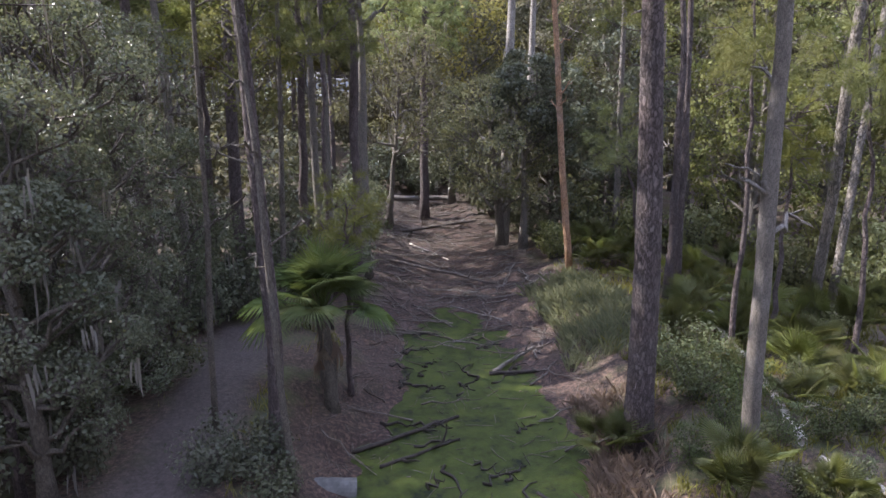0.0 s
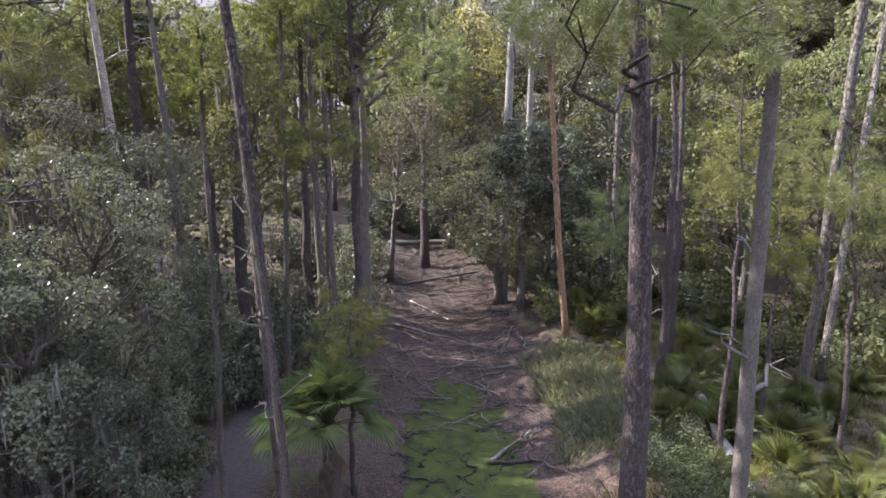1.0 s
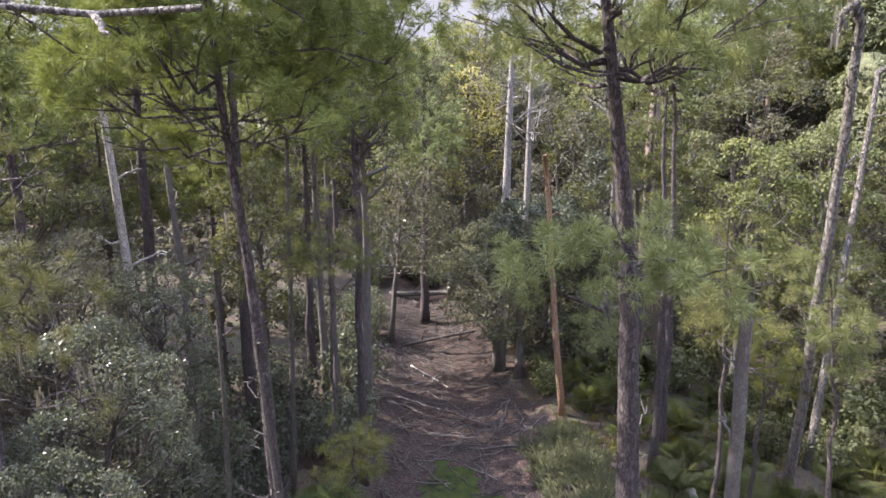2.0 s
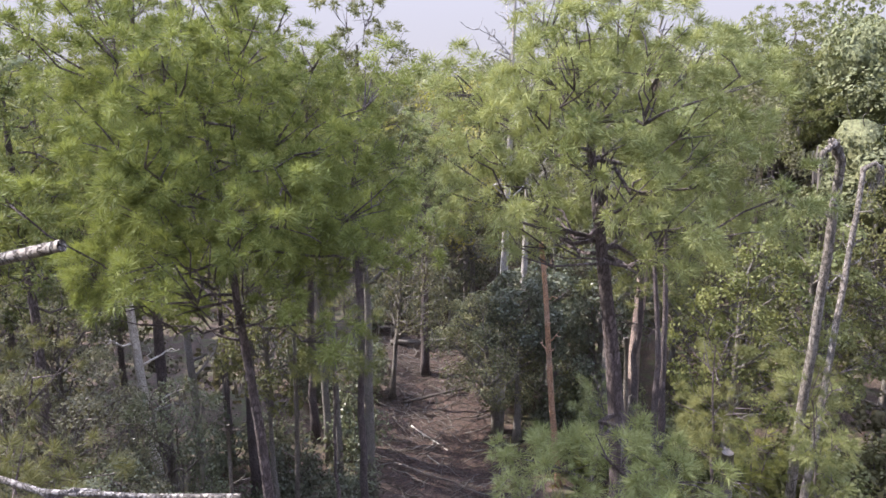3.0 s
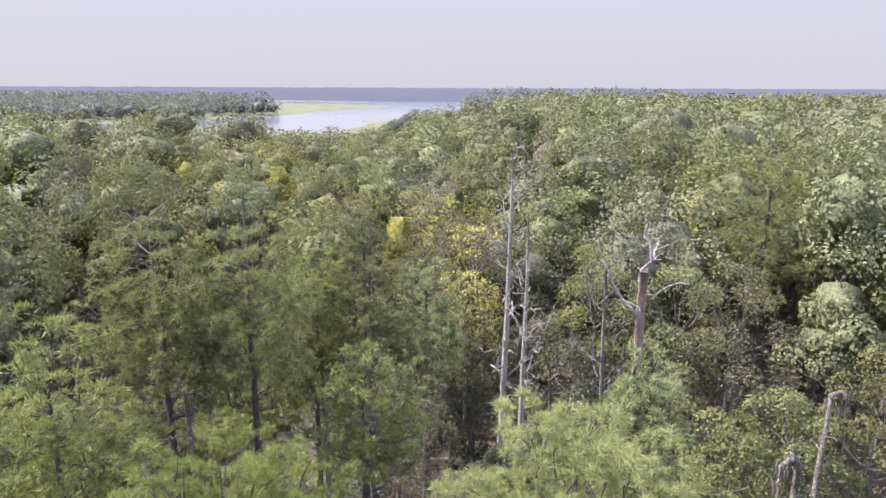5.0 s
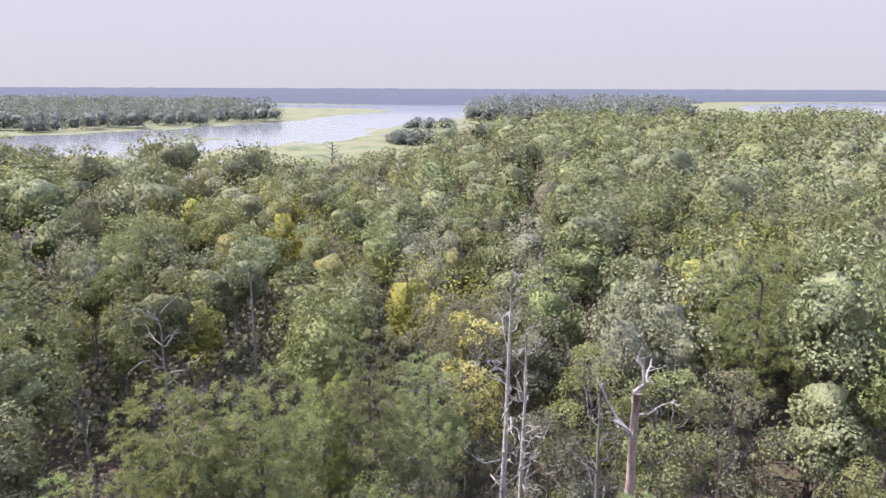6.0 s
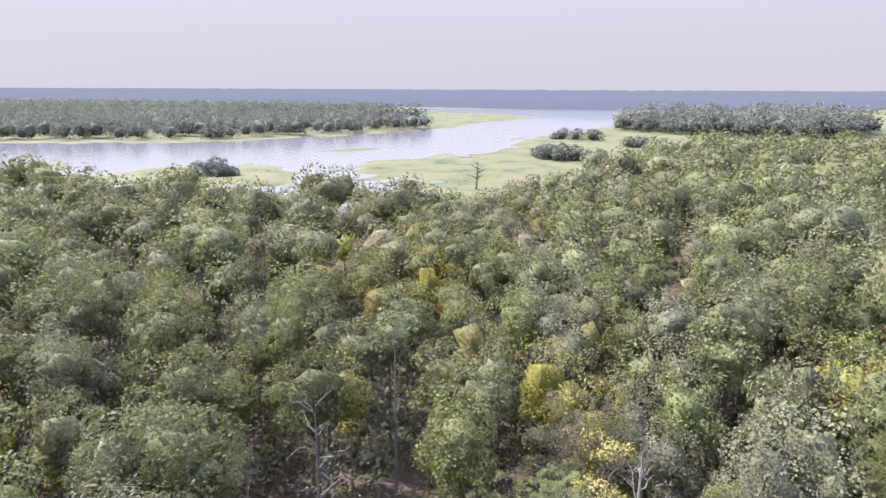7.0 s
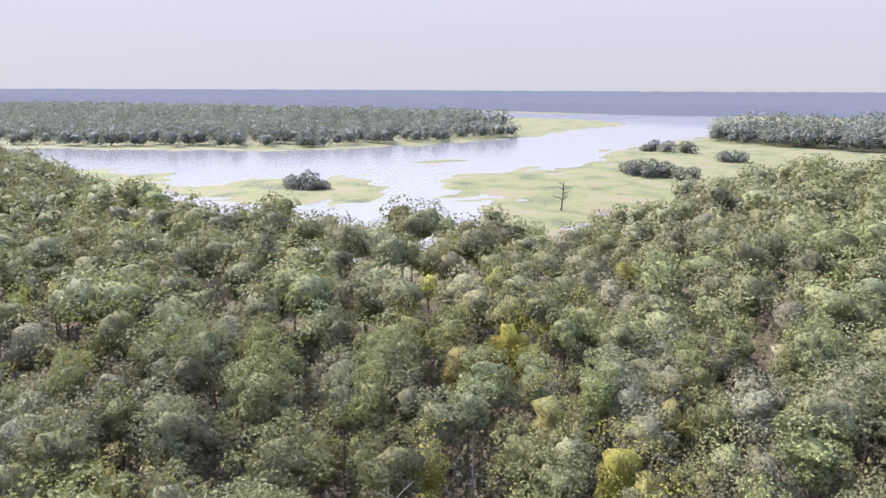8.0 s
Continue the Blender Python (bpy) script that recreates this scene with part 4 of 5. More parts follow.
for x, y in scatter(-75, 60, 2, NEAR + 2, 4.6, lambda x, y: seen_side(x, y, NEAR) and free(x, y)):
    u = rng.random() + 0.25 * float(waves(np.array([x]), np.array([y]), 22, 11)[0]) + (0.15 if x > 12 or x < -14 else -0.12)
    kind = "pine" if u > 0.52 else "gum" if rng.random() < 0.3 else "oak"
    h = rng.uniform(12.0, 15.0) if kind == "pine" else rng.uniform(10.4, 13.2)
    h += 2.0 * float(smooth(3, 14, x))
    far = math.hypot(x, y)
    if -0.45 < x / max(y, 1) < 0.12:
        h = min(h, 8.5 + 0.085 * far, 16.4 - 0.041 * far)     # the wood is lower along the ditch and towards the river
    # unseen trees here are kept to shade the ditch; sun clears them farther right
    if x < -11 and y < 24:
        h = min(h, 13.0)
    fine = 3.2 if far < 26 and y > 3 else 1.7 if far < 36 and y > 3 else 1.0 if y > 3 else 0.5
    key = (kind, fine, int(rng.integers(0, 5)))
    z = height(x, y) - 0.1
    if key not in models:
        models[key] = (makers[kind](x, y, 13.0, fine), 13.0)
        models[key][0].location.z = z
    else:
        ob, h0 = models[key]
        s = h / h0
        copy_thing(ob, pose(x, y, z, 0, 0, rng.uniform(0, 360)) @ Matrix.Diagonal((s * rng.uniform(0.7, 1.2), s * rng.uniform(0.7, 1.2), s, 1)))


def woods(name, label, places, patterns, material, heights):
    """Many trees as one mass of foliage and stems. patterns: (places, faces) of a tree 13 m high."""
    Vs, Fs, tones, n = [], [], [], 0
    bases = np.maximum(land(np.array([p[0] for p in places]), np.array([p[1] for p in places]))[0], 0) - 0.1
    for (x, y), base in zip(places, bases):
        v, f = patterns[rng.integers(0, len(patterns))]
        s = (rng.uniform(*heights) + (1.5 * float(smooth(-5, 20, x)) if heights[0] > 9 and y < 330 else 0)) / 13.0
        if -0.28 < x / max(y, 1) < -0.03 and y < 330:
            s = min(s, (16.6 - 0.041 * math.hypot(x, y) + rng.uniform(-0.8, 0.6)) / 13.0)
        a = rng.random() * 6.3
        w = v * [s * rng.uniform(0.85, 1.25), s * rng.uniform(0.85, 1.25), s]
        w = np.stack([w[:, 0] * math.cos(a) - w[:, 1] * math.sin(a) + x, w[:, 0] * math.sin(a) + w[:, 1] * math.cos(a) + y, w[:, 2] + base], -1)
        Vs.append(w)
        Fs.append(f + n)
        tones.append(np.full(len(w), rng.random()))
        n += len(w)
    V, F = np.concatenate(Vs), np.concatenate(Fs)
    return tagged(new(name, mesh_of(name, V, F, material, True, np.concatenate(tones))), label, "trees", "", "stuff")


def far_pine(count, leaf, fine=3):
    """The crown of a pine 13 m high too far off for single tufts."""
    C, big, W, g = lobes_of(13.0, 8.0, 3.0, 14, 0.7)
    O = np.array([0, 0, 9.5])
    K, ks = lumpy(C, big, W)
    return joined([coat(K, ks, O, count, leaf * 1.1, 0.8, 0.4), inner_mass(K, ks, O, 0.7, fine, 0.8)])


def far_broad(count, leaf, crown=7.4, fine=3, radius=3.2, heart=0.7, wild=0.65):
    return broad_shape(13.0, crown, radius, 0.16, 14, count, leaf, sides=4, twigs=0, heart=heart, fine=fine, wild=wild)[1]


def stems_of(places):
    return joined([tube([(x, y, 0), (x + 0.1, y, 4), (x, y, 7.2)], [0.2, 0.17, 0.1], 4) for x, y in places])


far_places = scatter(-270, 150, 20, 300, 5.6, lambda x, y: math.hypot(x, y) >= NEAR - 1.5 and seen_side(x, y, 420) and y < np.interp(x, EDGE_X, EDGE_Y))
split = {"pine": [], "oak": [], "yellow": []}
for x, y in far_places:
    u = rng.random() * 0.8 + 0.3 * float(waves(np.array([x]), np.array([y]), 40, 12)[0]) + (0.25 if x > 8 or x < -40 else 0.0)
    split["pine" if u > 0.42 else "yellow" if rng.random() < 0.18 and y < 120 else "oak"].append((x, y))
LIMIT = 115
for ahead, word in ((lambda p: math.hypot(*p) < LIMIT, "farther"), (lambda p: math.hypot(*p) >= LIMIT, "farthest")):
    a = 1.0 if word == "farther" else 1.7
    c = a ** 1.6
    woods(word + "_pine_woods", "grey-green pine canopy of the %s forest" % word, [p for p in split["pine"] if ahead(p)], [far_pine(int(1000 / c ** 1.4), 0.29 * a, 4 if a == 1 else 3) for _ in range(7)], WOODS_PINE, (12.0, 16.4))
    woods(word + "_oak_woods", "grey-green broadleaf canopy of the %s forest" % word, [p for p in split["oak"] if ahead(p)], [far_broad(int(1050 / c ** 1.4), 0.29 * a, 7.4, 4 if a == 1 else 3) for _ in range(7)], WOODS_OAK, (10.2, 14.0))
woods("yellowing_woods", "yellowing trees of the farther forest", split["yellow"], [far_broad(700, 0.3, 7.4, 4, 2.3, 0.76) for _ in range(4)], WOODS_YELLOW, (10.5, 13.0))
low = scatter(-70, 52, 16, NEAR + 16, 3.1, lambda x, y: seen_side(x, y, NEAR + 16) and y < np.interp(x, EDGE_X, EDGE_Y) and (y > 40 or ditch(x, y)[0] > 4.0) and not (1.5 < x < 11.5 and y < 24 or -8 < x < 1 and y < 30))
bushy = [far_broad(280, 0.5, 1.0, 3, 3.6, 0.25) for _ in range(4)]
woods("undergrowth", "dark evergreen undergrowth below the tall trees", [q for q in low if math.hypot(*q) < 42], bushy, WOODS_OAK, (3.2, 6.0))
woods("thicket", "dense evergreen thicket between the trunks", [q for q in low if math.hypot(*q) >= 42], bushy, WOODS_OAK, (5.5, 9.0))
# unseen woods added behind and beside the camera, which also hold back sky light
around = scatter(-75, 72, -62, 22, 7.2, lambda x, y: 12 < math.hypot(x, y) < 70 and not seen_side(x, y, 99) and (x < -28 or y < -5 or x > 11))
woods("surrounding_woods", "pine and oak forest on the other sides of the ditch", [q for q in around if abs(q[0] - 0.5) > 4.5], [far_pine(200, 0.7) for _ in range(3)], WOODS_PINE, (11.5, 15.0))
around = scatter(-60, 60, -50, 22, 7.0, lambda x, y: 9 < math.hypot(x, y) < 62 and not seen_side(x, y, 99) and abs(x - 0.5) > 4.5)
woods("surrounding_undergrowth", "evergreen undergrowth on the other sides of the ditch", around, bushy, WOODS_OAK, (2.0, 4.2))
V, F = stems_of([p for p in far_places if p[1] < 170] + scatter(-40, 60, -40, 20, 6.3, lambda x, y: 12 < math.hypot(x, y) < 45 and not seen_side(x, y, 99) and (y < -5 or x > 11) and abs(x - 0.5) > 4.5))
tagged(new("far_trunks", mesh_of("far_trunks", V, F, GREY_BARK, True)), "bare grey trunks of the farther forest", "tree trunks", "", "stuff")

# ---- islands and the far shore ----
ISLE_WEST = [(-580, 240), (-380, 292), (-318, 311), (-257, 331), (-215, 345), (-172, 405), (-131, 478), (-118, 499), (-160, 545), (-270, 560), (-420, 545), (-800, 540)]
ISLE_EAST = [(11, 497), (55, 466), (108, 438), (160, 462), (196, 530), (200, 590), (150, 600), (110, 590), (50, 575), (18, 545)]
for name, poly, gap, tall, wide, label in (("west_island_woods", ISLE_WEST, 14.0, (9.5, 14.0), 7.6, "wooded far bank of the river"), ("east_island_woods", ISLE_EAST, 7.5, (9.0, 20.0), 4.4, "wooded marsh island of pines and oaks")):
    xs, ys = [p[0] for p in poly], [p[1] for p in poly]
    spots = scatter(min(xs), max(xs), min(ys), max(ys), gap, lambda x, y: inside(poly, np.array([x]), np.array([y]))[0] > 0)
    woods(name, label, spots, [far_broad(240, 1.1, 0.6, 3, wide, 0.5) for _ in range(6)], HAZED_ISLE_LEAF, tall)

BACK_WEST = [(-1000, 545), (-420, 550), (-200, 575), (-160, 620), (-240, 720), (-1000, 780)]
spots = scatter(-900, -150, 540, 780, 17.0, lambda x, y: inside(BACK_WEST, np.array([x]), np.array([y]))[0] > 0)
woods("far_west_woods", "wooded land beyond the river bank", spots, [far_broad(140, 1.9, 1.0, 3, 8.5, 0.5) for _ in range(4)], HAZED_ISLE_LEAF, (12.0, 14.5))

# the haze here is a blue-grey glow over a nearly black base
haze_glow_mat, nt, b = nodes_of("distant_forest")
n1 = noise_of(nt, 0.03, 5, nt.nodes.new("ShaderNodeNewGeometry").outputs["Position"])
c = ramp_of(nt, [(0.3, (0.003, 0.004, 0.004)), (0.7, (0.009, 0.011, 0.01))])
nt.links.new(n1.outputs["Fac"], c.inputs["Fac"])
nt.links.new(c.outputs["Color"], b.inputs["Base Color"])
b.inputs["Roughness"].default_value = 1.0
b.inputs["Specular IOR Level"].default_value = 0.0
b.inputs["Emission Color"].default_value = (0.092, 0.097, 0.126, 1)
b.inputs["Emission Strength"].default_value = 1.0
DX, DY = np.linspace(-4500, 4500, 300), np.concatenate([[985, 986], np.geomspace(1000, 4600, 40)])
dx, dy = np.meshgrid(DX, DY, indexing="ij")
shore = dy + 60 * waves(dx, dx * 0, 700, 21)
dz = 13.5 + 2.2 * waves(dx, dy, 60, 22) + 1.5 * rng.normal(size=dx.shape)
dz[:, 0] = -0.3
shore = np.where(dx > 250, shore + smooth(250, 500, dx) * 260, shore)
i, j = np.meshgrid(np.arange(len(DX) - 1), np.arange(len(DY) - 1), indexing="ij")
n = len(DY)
tagged(new("distant_forest", mesh_of("distant_forest", np.stack([dx, shore, dz], -1).reshape(-1, 3), np.stack([i * n + j, (i + 1) * n + j, (i + 1) * n + j + 1, i * n + j + 1], -1).reshape(-1, 4), haze_glow_mat, True)),
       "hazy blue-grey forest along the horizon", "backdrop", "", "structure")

# ---- undergrowth and litter ----
def blade_fan(stalk, reach, blades, droop, span=115):
    """A fan leaf: a stalk and pleated blades that spread from its end."""
    S = [(0, 0, 0), (stalk * 0.5, 0, stalk * 0.5), (stalk * 0.95, 0, stalk * 0.75)]
    V, F = tube(S, [0.014, 0.011, 0.009], 4)
    V, F, hub = list(V), [tuple(f) for f in F], len(V) - 1
    o = np.array(S[-1])
    for k in range(blades):
        a = radians(-span + 2 * span * k / (blades - 1))
        d = np.array([math.cos(a), math.sin(a), 0.25 * math.cos(a)])
        n = np.array([-math.sin(a), math.cos(a), 0])
        r = reach * rng.uniform(0.85, 1.1) * (0.8 + 0.2 * math.cos(a))
        m, e = o + d * r * 0.55, o + d * r - np.array([0, 0, droop * r])
        up = np.array([0, 0, 0.012])
        i = len(V)
        V += [m - n * 0.009 + up, e, m - up, m + n * 0.009 + up]
        F += [(hub, i, i + 1, i + 2), (hub, i + 2, i + 1, i + 3)]
    return np.array(V), np.array(F)


FANS = [mesh_of("frond", *blade_fan(0.5, rng.uniform(0.42, 0.58), 30, rng.uniform(-0.05, 0.15)), PALM_LEAF) for _ in range(4)]
DRY_FANS = [mesh_of("dry_frond", *blade_fan(0.4, 0.5, 9, 0.1, 28), DRY_LEAF) for _ in range(2)]


def palmetto(x, y, size, fronds, label="low green palmetto with fan-shaped fronds", dry=1):
    ob = thing("palmetto", pose(x, y, height(x, y) - 0.03), label, "palmetto", "palmettos under the pines")
    for k in range(fronds):
        f = part("frond", FANS[rng.integers(0, 4)], ob)
        s = size * rng.uniform(0.75, 1.2)
        f.matrix_basis = pose(rng.normal(0, 0.06), rng.normal(0, 0.06), 0, 0, rng.uniform(-68, 5), k * 137.5 + rng.uniform(-15, 15)) @ Matrix.Diagonal((s, s, s, 1))
    for k in range(dry):
        f = part("dry_frond", DRY_FANS[rng.integers(0, 2)], ob, "withered tan frond")
        f.matrix_basis = pose(0, 0, 0.03, 0, rng.uniform(28, 40), rng.uniform(0, 360)) @ Matrix.Diagonal((size, size, size, 1))
    return ob


for x, y, s, n in ((2.85, 9.75, 1.0, 12), (4.1, 8.2, 1.0, 11), (3.7, 7.6, 1.0, 9), (6.6, 11.4, 1.2, 13), (7.2, 12.6, 1.3, 13), (6.2, 13.2, 1.2, 12), (6.9, 14.2, 1.3, 13), (5.7, 14.6, 1.2, 12), (7.9, 13.6, 1.2, 12), (6.4, 15.6, 1.3, 12),
                   (7.6, 15.4, 1.2, 12), (8.6, 13.2, 1.1, 11), (8.8, 11.4, 1.1, 11), (9.6, 12.2, 1.1, 11), (5.4, 17.4, 1.2, 11), (6.8, 17.4, 1.3, 12), (8.3, 17.0, 1.3, 12), (9.8, 14.4, 1.2, 11), (9.7, 17.6, 1.2, 11), (4.6, 19.2, 1.2, 12),
                   (5.6, 19.6, 1.3, 12), (4.3, 20.6, 1.2, 11), (5.2, 21.2, 1.3, 11), (7.0, 21.2, 1.2, 11), (3.6, 21.4, 1.2, 12), (8.4, 19.0, 1.2, 11), (5.2, 11.2, 0.9, 9), (7.4, 10.5, 1.0, 10), (10.8, 13.2, 1.2, 11), (11.2, 15.4, 1.2, 11), (5.0, 7.4, 0.8, 9), (5.9, 10.0, 0.9, 10), (6.9, 10.4, 0.9, 10), (7.9, 11.2, 1.0, 10), (4.9, 13.4, 1.0, 10), (-3.0, 13.8, 1.0, 9), (-5.9, 10.2, 0.9, 8)):
    palmetto(x, y, s * 0.8, n + 4)

PALM_GREEN = foliage("cabbage_palm_leaves", (0.08, 0.12, 0.05), (0.23, 0.3, 0.12), 0.4, 0.45)
TREE_FANS = [mesh_of("frond", *blade_fan(0.5, rng.uniform(0.5, 0.6), 40, rng.uniform(0.0, 0.3)), PALM_GREEN) for _ in range(4)]
palm = thing("cabbage_palm", pose(-1.95, 10.85, height(-1.95, 10.85) - 0.05), "short cabbage palm with green fans and a skirt of dead fronds", "palm tree")
t = np.linspace(0, 1, 9)
part("trunk", mesh_of("palm_trunk", *tube(np.stack([-0.15 * t, 0.1 * t, 1.9 * t], -1), 0.15 + 0.03 * np.sin(t * 40) - 0.02 * t, 10), DARK_BARK, True), palm)
for k in range(38):
    f = part("frond", TREE_FANS[k % 4], palm)
    s = rng.uniform(1.0, 1.35)
    f.matrix_basis = pose(-0.15, 0.1, 1.8, 0, rng.uniform(-72, -8) if k % 4 else rng.uniform(-5, 35), k * 137.5) @ Matrix.Diagonal((s, s, s, 1))
for k in range(9):
    f = part("dead_frond", DRY_FANS[k % 2], palm, "withered grey-tan hanging frond")
    s = rng.uniform(0.75, 1.0)
    f.matrix_basis = pose(-0.13, 0.08, rng.uniform(1.3, 1.75), 0, rng.uniform(88, 112), k * 137.5) @ Matrix.Diagonal((s, s, s, 1))


def shrub_model(h, radius, leaf, count, size):
    stems, C = [], []
    for k in range(12):
        a, r = k * 2.4, radius * rng.uniform(0.2, 0.75)
        e = np.array([math.cos(a) * r, math.sin(a) * r, h * rng.uniform(0.4, 0.85)])
        stems.append(tube(bent((0, 0, 0), e, 5, 0.1), np.linspace(0.022, 0.006, 5), 4))
        C += [e, e * [1.2, 1.2, 0.6], e * [0.6, 0.6, 0.45]]
    return mesh_of("shrub_stems", *joined(stems), DARK_BARK, True), mesh_of("shrub_foliage", *leaves(C, radius * rng.uniform(0.25, 0.42, len(C)), count, size, 0.9), leaf)


# darker copy of the green shrubs' leaves, with shade put into the colour
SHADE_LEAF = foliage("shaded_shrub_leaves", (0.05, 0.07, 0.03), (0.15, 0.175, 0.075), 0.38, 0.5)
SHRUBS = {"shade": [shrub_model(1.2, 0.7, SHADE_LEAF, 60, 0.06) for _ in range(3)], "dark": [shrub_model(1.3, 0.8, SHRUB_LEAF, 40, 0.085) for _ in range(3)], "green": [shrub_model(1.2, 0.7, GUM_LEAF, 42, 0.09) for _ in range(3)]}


def shrub(x, y, s, kind, label):
    ob = thing("shrub", pose(x, y, height(x, y) - 0.04, 0, 0, rng.uniform(0, 360)) @ Matrix.Diagonal((s, s, s * rng.uniform(0.85, 1.25), 1)), label, "shrub", "shrubs of the undergrowth")
    a, b = SHRUBS[kind][rng.integers(0, 3)]
    part("wood", a, ob)
    part("foliage", b, ob)


for x, y, s in ((-2.7, 8.4, 0.75), (-3.1, 8.0, 0.7), (-2.2, 8.0, 0.6), (-5.1, 8.2, 1.0), (-5.0, 10.8, 1.2), (-5.3, 13.8, 1.2), (-6.4, 9.9, 1.6), (-7.4, 8.7, 1.7), (-6.0, 7.0, 1.4), (-7.6, 12.6, 1.7), (-2.9, 16.4, 1.3), (-2.7, 18.0, 1.5), (-3.0, 20.4, 1.6), (-3.4, 23.0, 1.6), (-3.2, 25.6, 1.6), (-3.8, 28.0, 1.7), (-4.6, 17.8, 1.5), (-5.8, 20.5, 1.6), (-7.2, 19.2, 1.6), (-4.6, 14.5, 1.3), (-5.4, 15.6, 1.5), (-6.4, 14.2, 1.5), (-4.2, 16.0, 1.3),
                (3.9, 22.6, 1.4), (3.0, 24.8, 1.6), (2.0, 27.0, 1.7), (1.6, 30.6, 1.8), (-0.9, 37.6, 2.2), (-2.6, 37.0, 2.2), (-3.8, 33.0, 2.0), (0.6, 39.0, 2.6), (-1.6, 34.6, 2.0), (-2.8, 35.2, 2.2), (0.0, 35.6, 2.2), (-1.0, 33.2, 1.4), (-5.0, 24.6, 1.8), (-6.4, 26.4, 1.8)):
    shrub(x, y, s, "dark", "dark leafy evergreen shrub in the shade")
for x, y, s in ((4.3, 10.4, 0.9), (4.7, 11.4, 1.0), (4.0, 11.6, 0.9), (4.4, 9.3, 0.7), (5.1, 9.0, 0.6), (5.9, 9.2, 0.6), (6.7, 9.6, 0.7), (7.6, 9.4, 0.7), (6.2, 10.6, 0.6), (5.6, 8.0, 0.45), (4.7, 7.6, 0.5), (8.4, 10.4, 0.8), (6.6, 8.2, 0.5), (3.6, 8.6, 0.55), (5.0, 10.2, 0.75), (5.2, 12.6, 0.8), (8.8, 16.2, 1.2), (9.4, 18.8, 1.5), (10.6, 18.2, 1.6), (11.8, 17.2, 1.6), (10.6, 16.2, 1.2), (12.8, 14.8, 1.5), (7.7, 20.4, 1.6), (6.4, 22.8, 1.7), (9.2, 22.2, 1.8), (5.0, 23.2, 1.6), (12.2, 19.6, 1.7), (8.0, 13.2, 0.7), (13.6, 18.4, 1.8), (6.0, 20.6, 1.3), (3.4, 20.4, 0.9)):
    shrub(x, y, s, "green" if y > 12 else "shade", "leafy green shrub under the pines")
BUSH_LEAF = foliage("marsh_bush_leaves", (0.075, 0.085, 0.065), (0.17, 0.18, 0.14), 0.25, 0.6)
for kind in range(3):
    wood, crown, C = broad_shape(1.05, 0.05, 1.0, 0.04, 14, 900, 0.13, sides=5, twigs=0, heart=0.5, fine=3, wild=0.7)
    SHRUBS.setdefault("round", []).append((mesh_of("shrub_stems", *wood, DARK_BARK, True), mesh_of("shrub_foliage", *crown, BUSH_LEAF, True)))
for x, y, s in ((-136, 209, 3.2), (-132.5, 207, 4.0), (-128.5, 209, 4.4), (-125, 206, 4.0), (-121.5, 208, 3.0), (-0.9, 403, 6.2), (-11, 404, 4.6), (-19, 408, 4.4), (-23, 407, 3.6), (18, 361, 4.6), (23, 362, 4.2), (26, 360, 3.4),
                (-18.7, 294, 5.0), (-13, 291, 4.8), (-24, 300, 4.4), (-8, 287, 4.6), (-2, 282, 4.0), (-21, 288, 4.2), (-15, 284, 3.8), (3, 288, 3.4)):
    shrub(x, y, s, "round", "dark round bush standing in the marsh")


def blades(name, label, x, y, length, width, material, lean=0.35):
    """Grass: single blades, each bent once, on the ground at the given places."""
    n = len(x)
    z = land(x, y)[0] - 0.02
    a, L = rng.random(n) * 6.3, length * rng.uniform(0.5, 1.25, n)
    P = np.stack([x, y, z], -1)
    u = np.stack([np.cos(a), np.sin(a), 0 * a], -1) * width * 0.5
    w = np.stack([-np.sin(a), np.cos(a), 0 * a], -1) * (rng.normal(0, lean, n) * L)[:, None]
    up = np.stack([0 * a, 0 * a, L], -1)
    V = np.stack([P - u, P + u, P + up * 0.6 + w * 0.4 + u * 0.7, P + up * 0.92 + w], 1).reshape(-1, 3)
    return tagged(new(name, mesh_of(name, V, np.arange(4 * n).reshape(-1, 4), material)), label, "grass", "", "stuff")


def clumped(n, x0, x1, y0, y1, tight, keep):
    """Places in tufts over a stretch of ground."""
    m = n // 14
    cx, cy = rng.uniform(x0, x1, m), rng.uniform(y0, y1, m)
    x, y = np.repeat(cx, 14) + rng.normal(0, tight, m * 14), np.repeat(cy, 14) + rng.normal(0, tight, m * 14)
    k = keep(x, y)
    return x[k], y[k]


def bank(x, y):
    d, half, bed = ditch(x, y)
    return d - half


x, y = clumped(42000, 2.4, 13, 7, 20, 0.07, lambda x, y: (bank(x, y) > 0.9) & (waves(x, y, 3.2, 31) > -0.55) & (x > 3.6 + 0.9 * waves(x, y, 2, 33)))
blades("grass", "green forest grass under the pines", x, y, 0.19, 0.012, GRASS)
x, y = clumped(11000, 2.2, 4.8, 12.6, 18.5, 0.12, lambda x, y: (bank(x, y) > 0.15) & ((x - 3.3) ** 2 / 1.7 + (y - 15.6) ** 2 / 9 + 0.5 * waves(x, y, 1.2, 41) < 1.1 * np.sqrt(rng.random(len(x)))))
blades("tall_grass", "tall green grass on the ditch bank", x, y, 0.34, 0.006, BANK_GRASS, 0.45)
x, y = clumped(12000, 1.6, 3.6, 7.2, 11.5, 0.05, lambda x, y: (bank(x, y) > -0.25) & (bank(x, y) < 0.95 - 0.9 * rng.random(len(x))))
blades("dry_grass", "dry tan grass on the ditch bank", x, y, 0.3, 0.0045, DRY_GRASS, 0.45)
x, y = clumped(9000, -12, -2.2, 6.5, 20, 0.09, lambda x, y: (path_at(x, y) < 0.2) & (waves(x, y, 2.6, 35) > 0.1) & (bank(x, y) > 0.6))
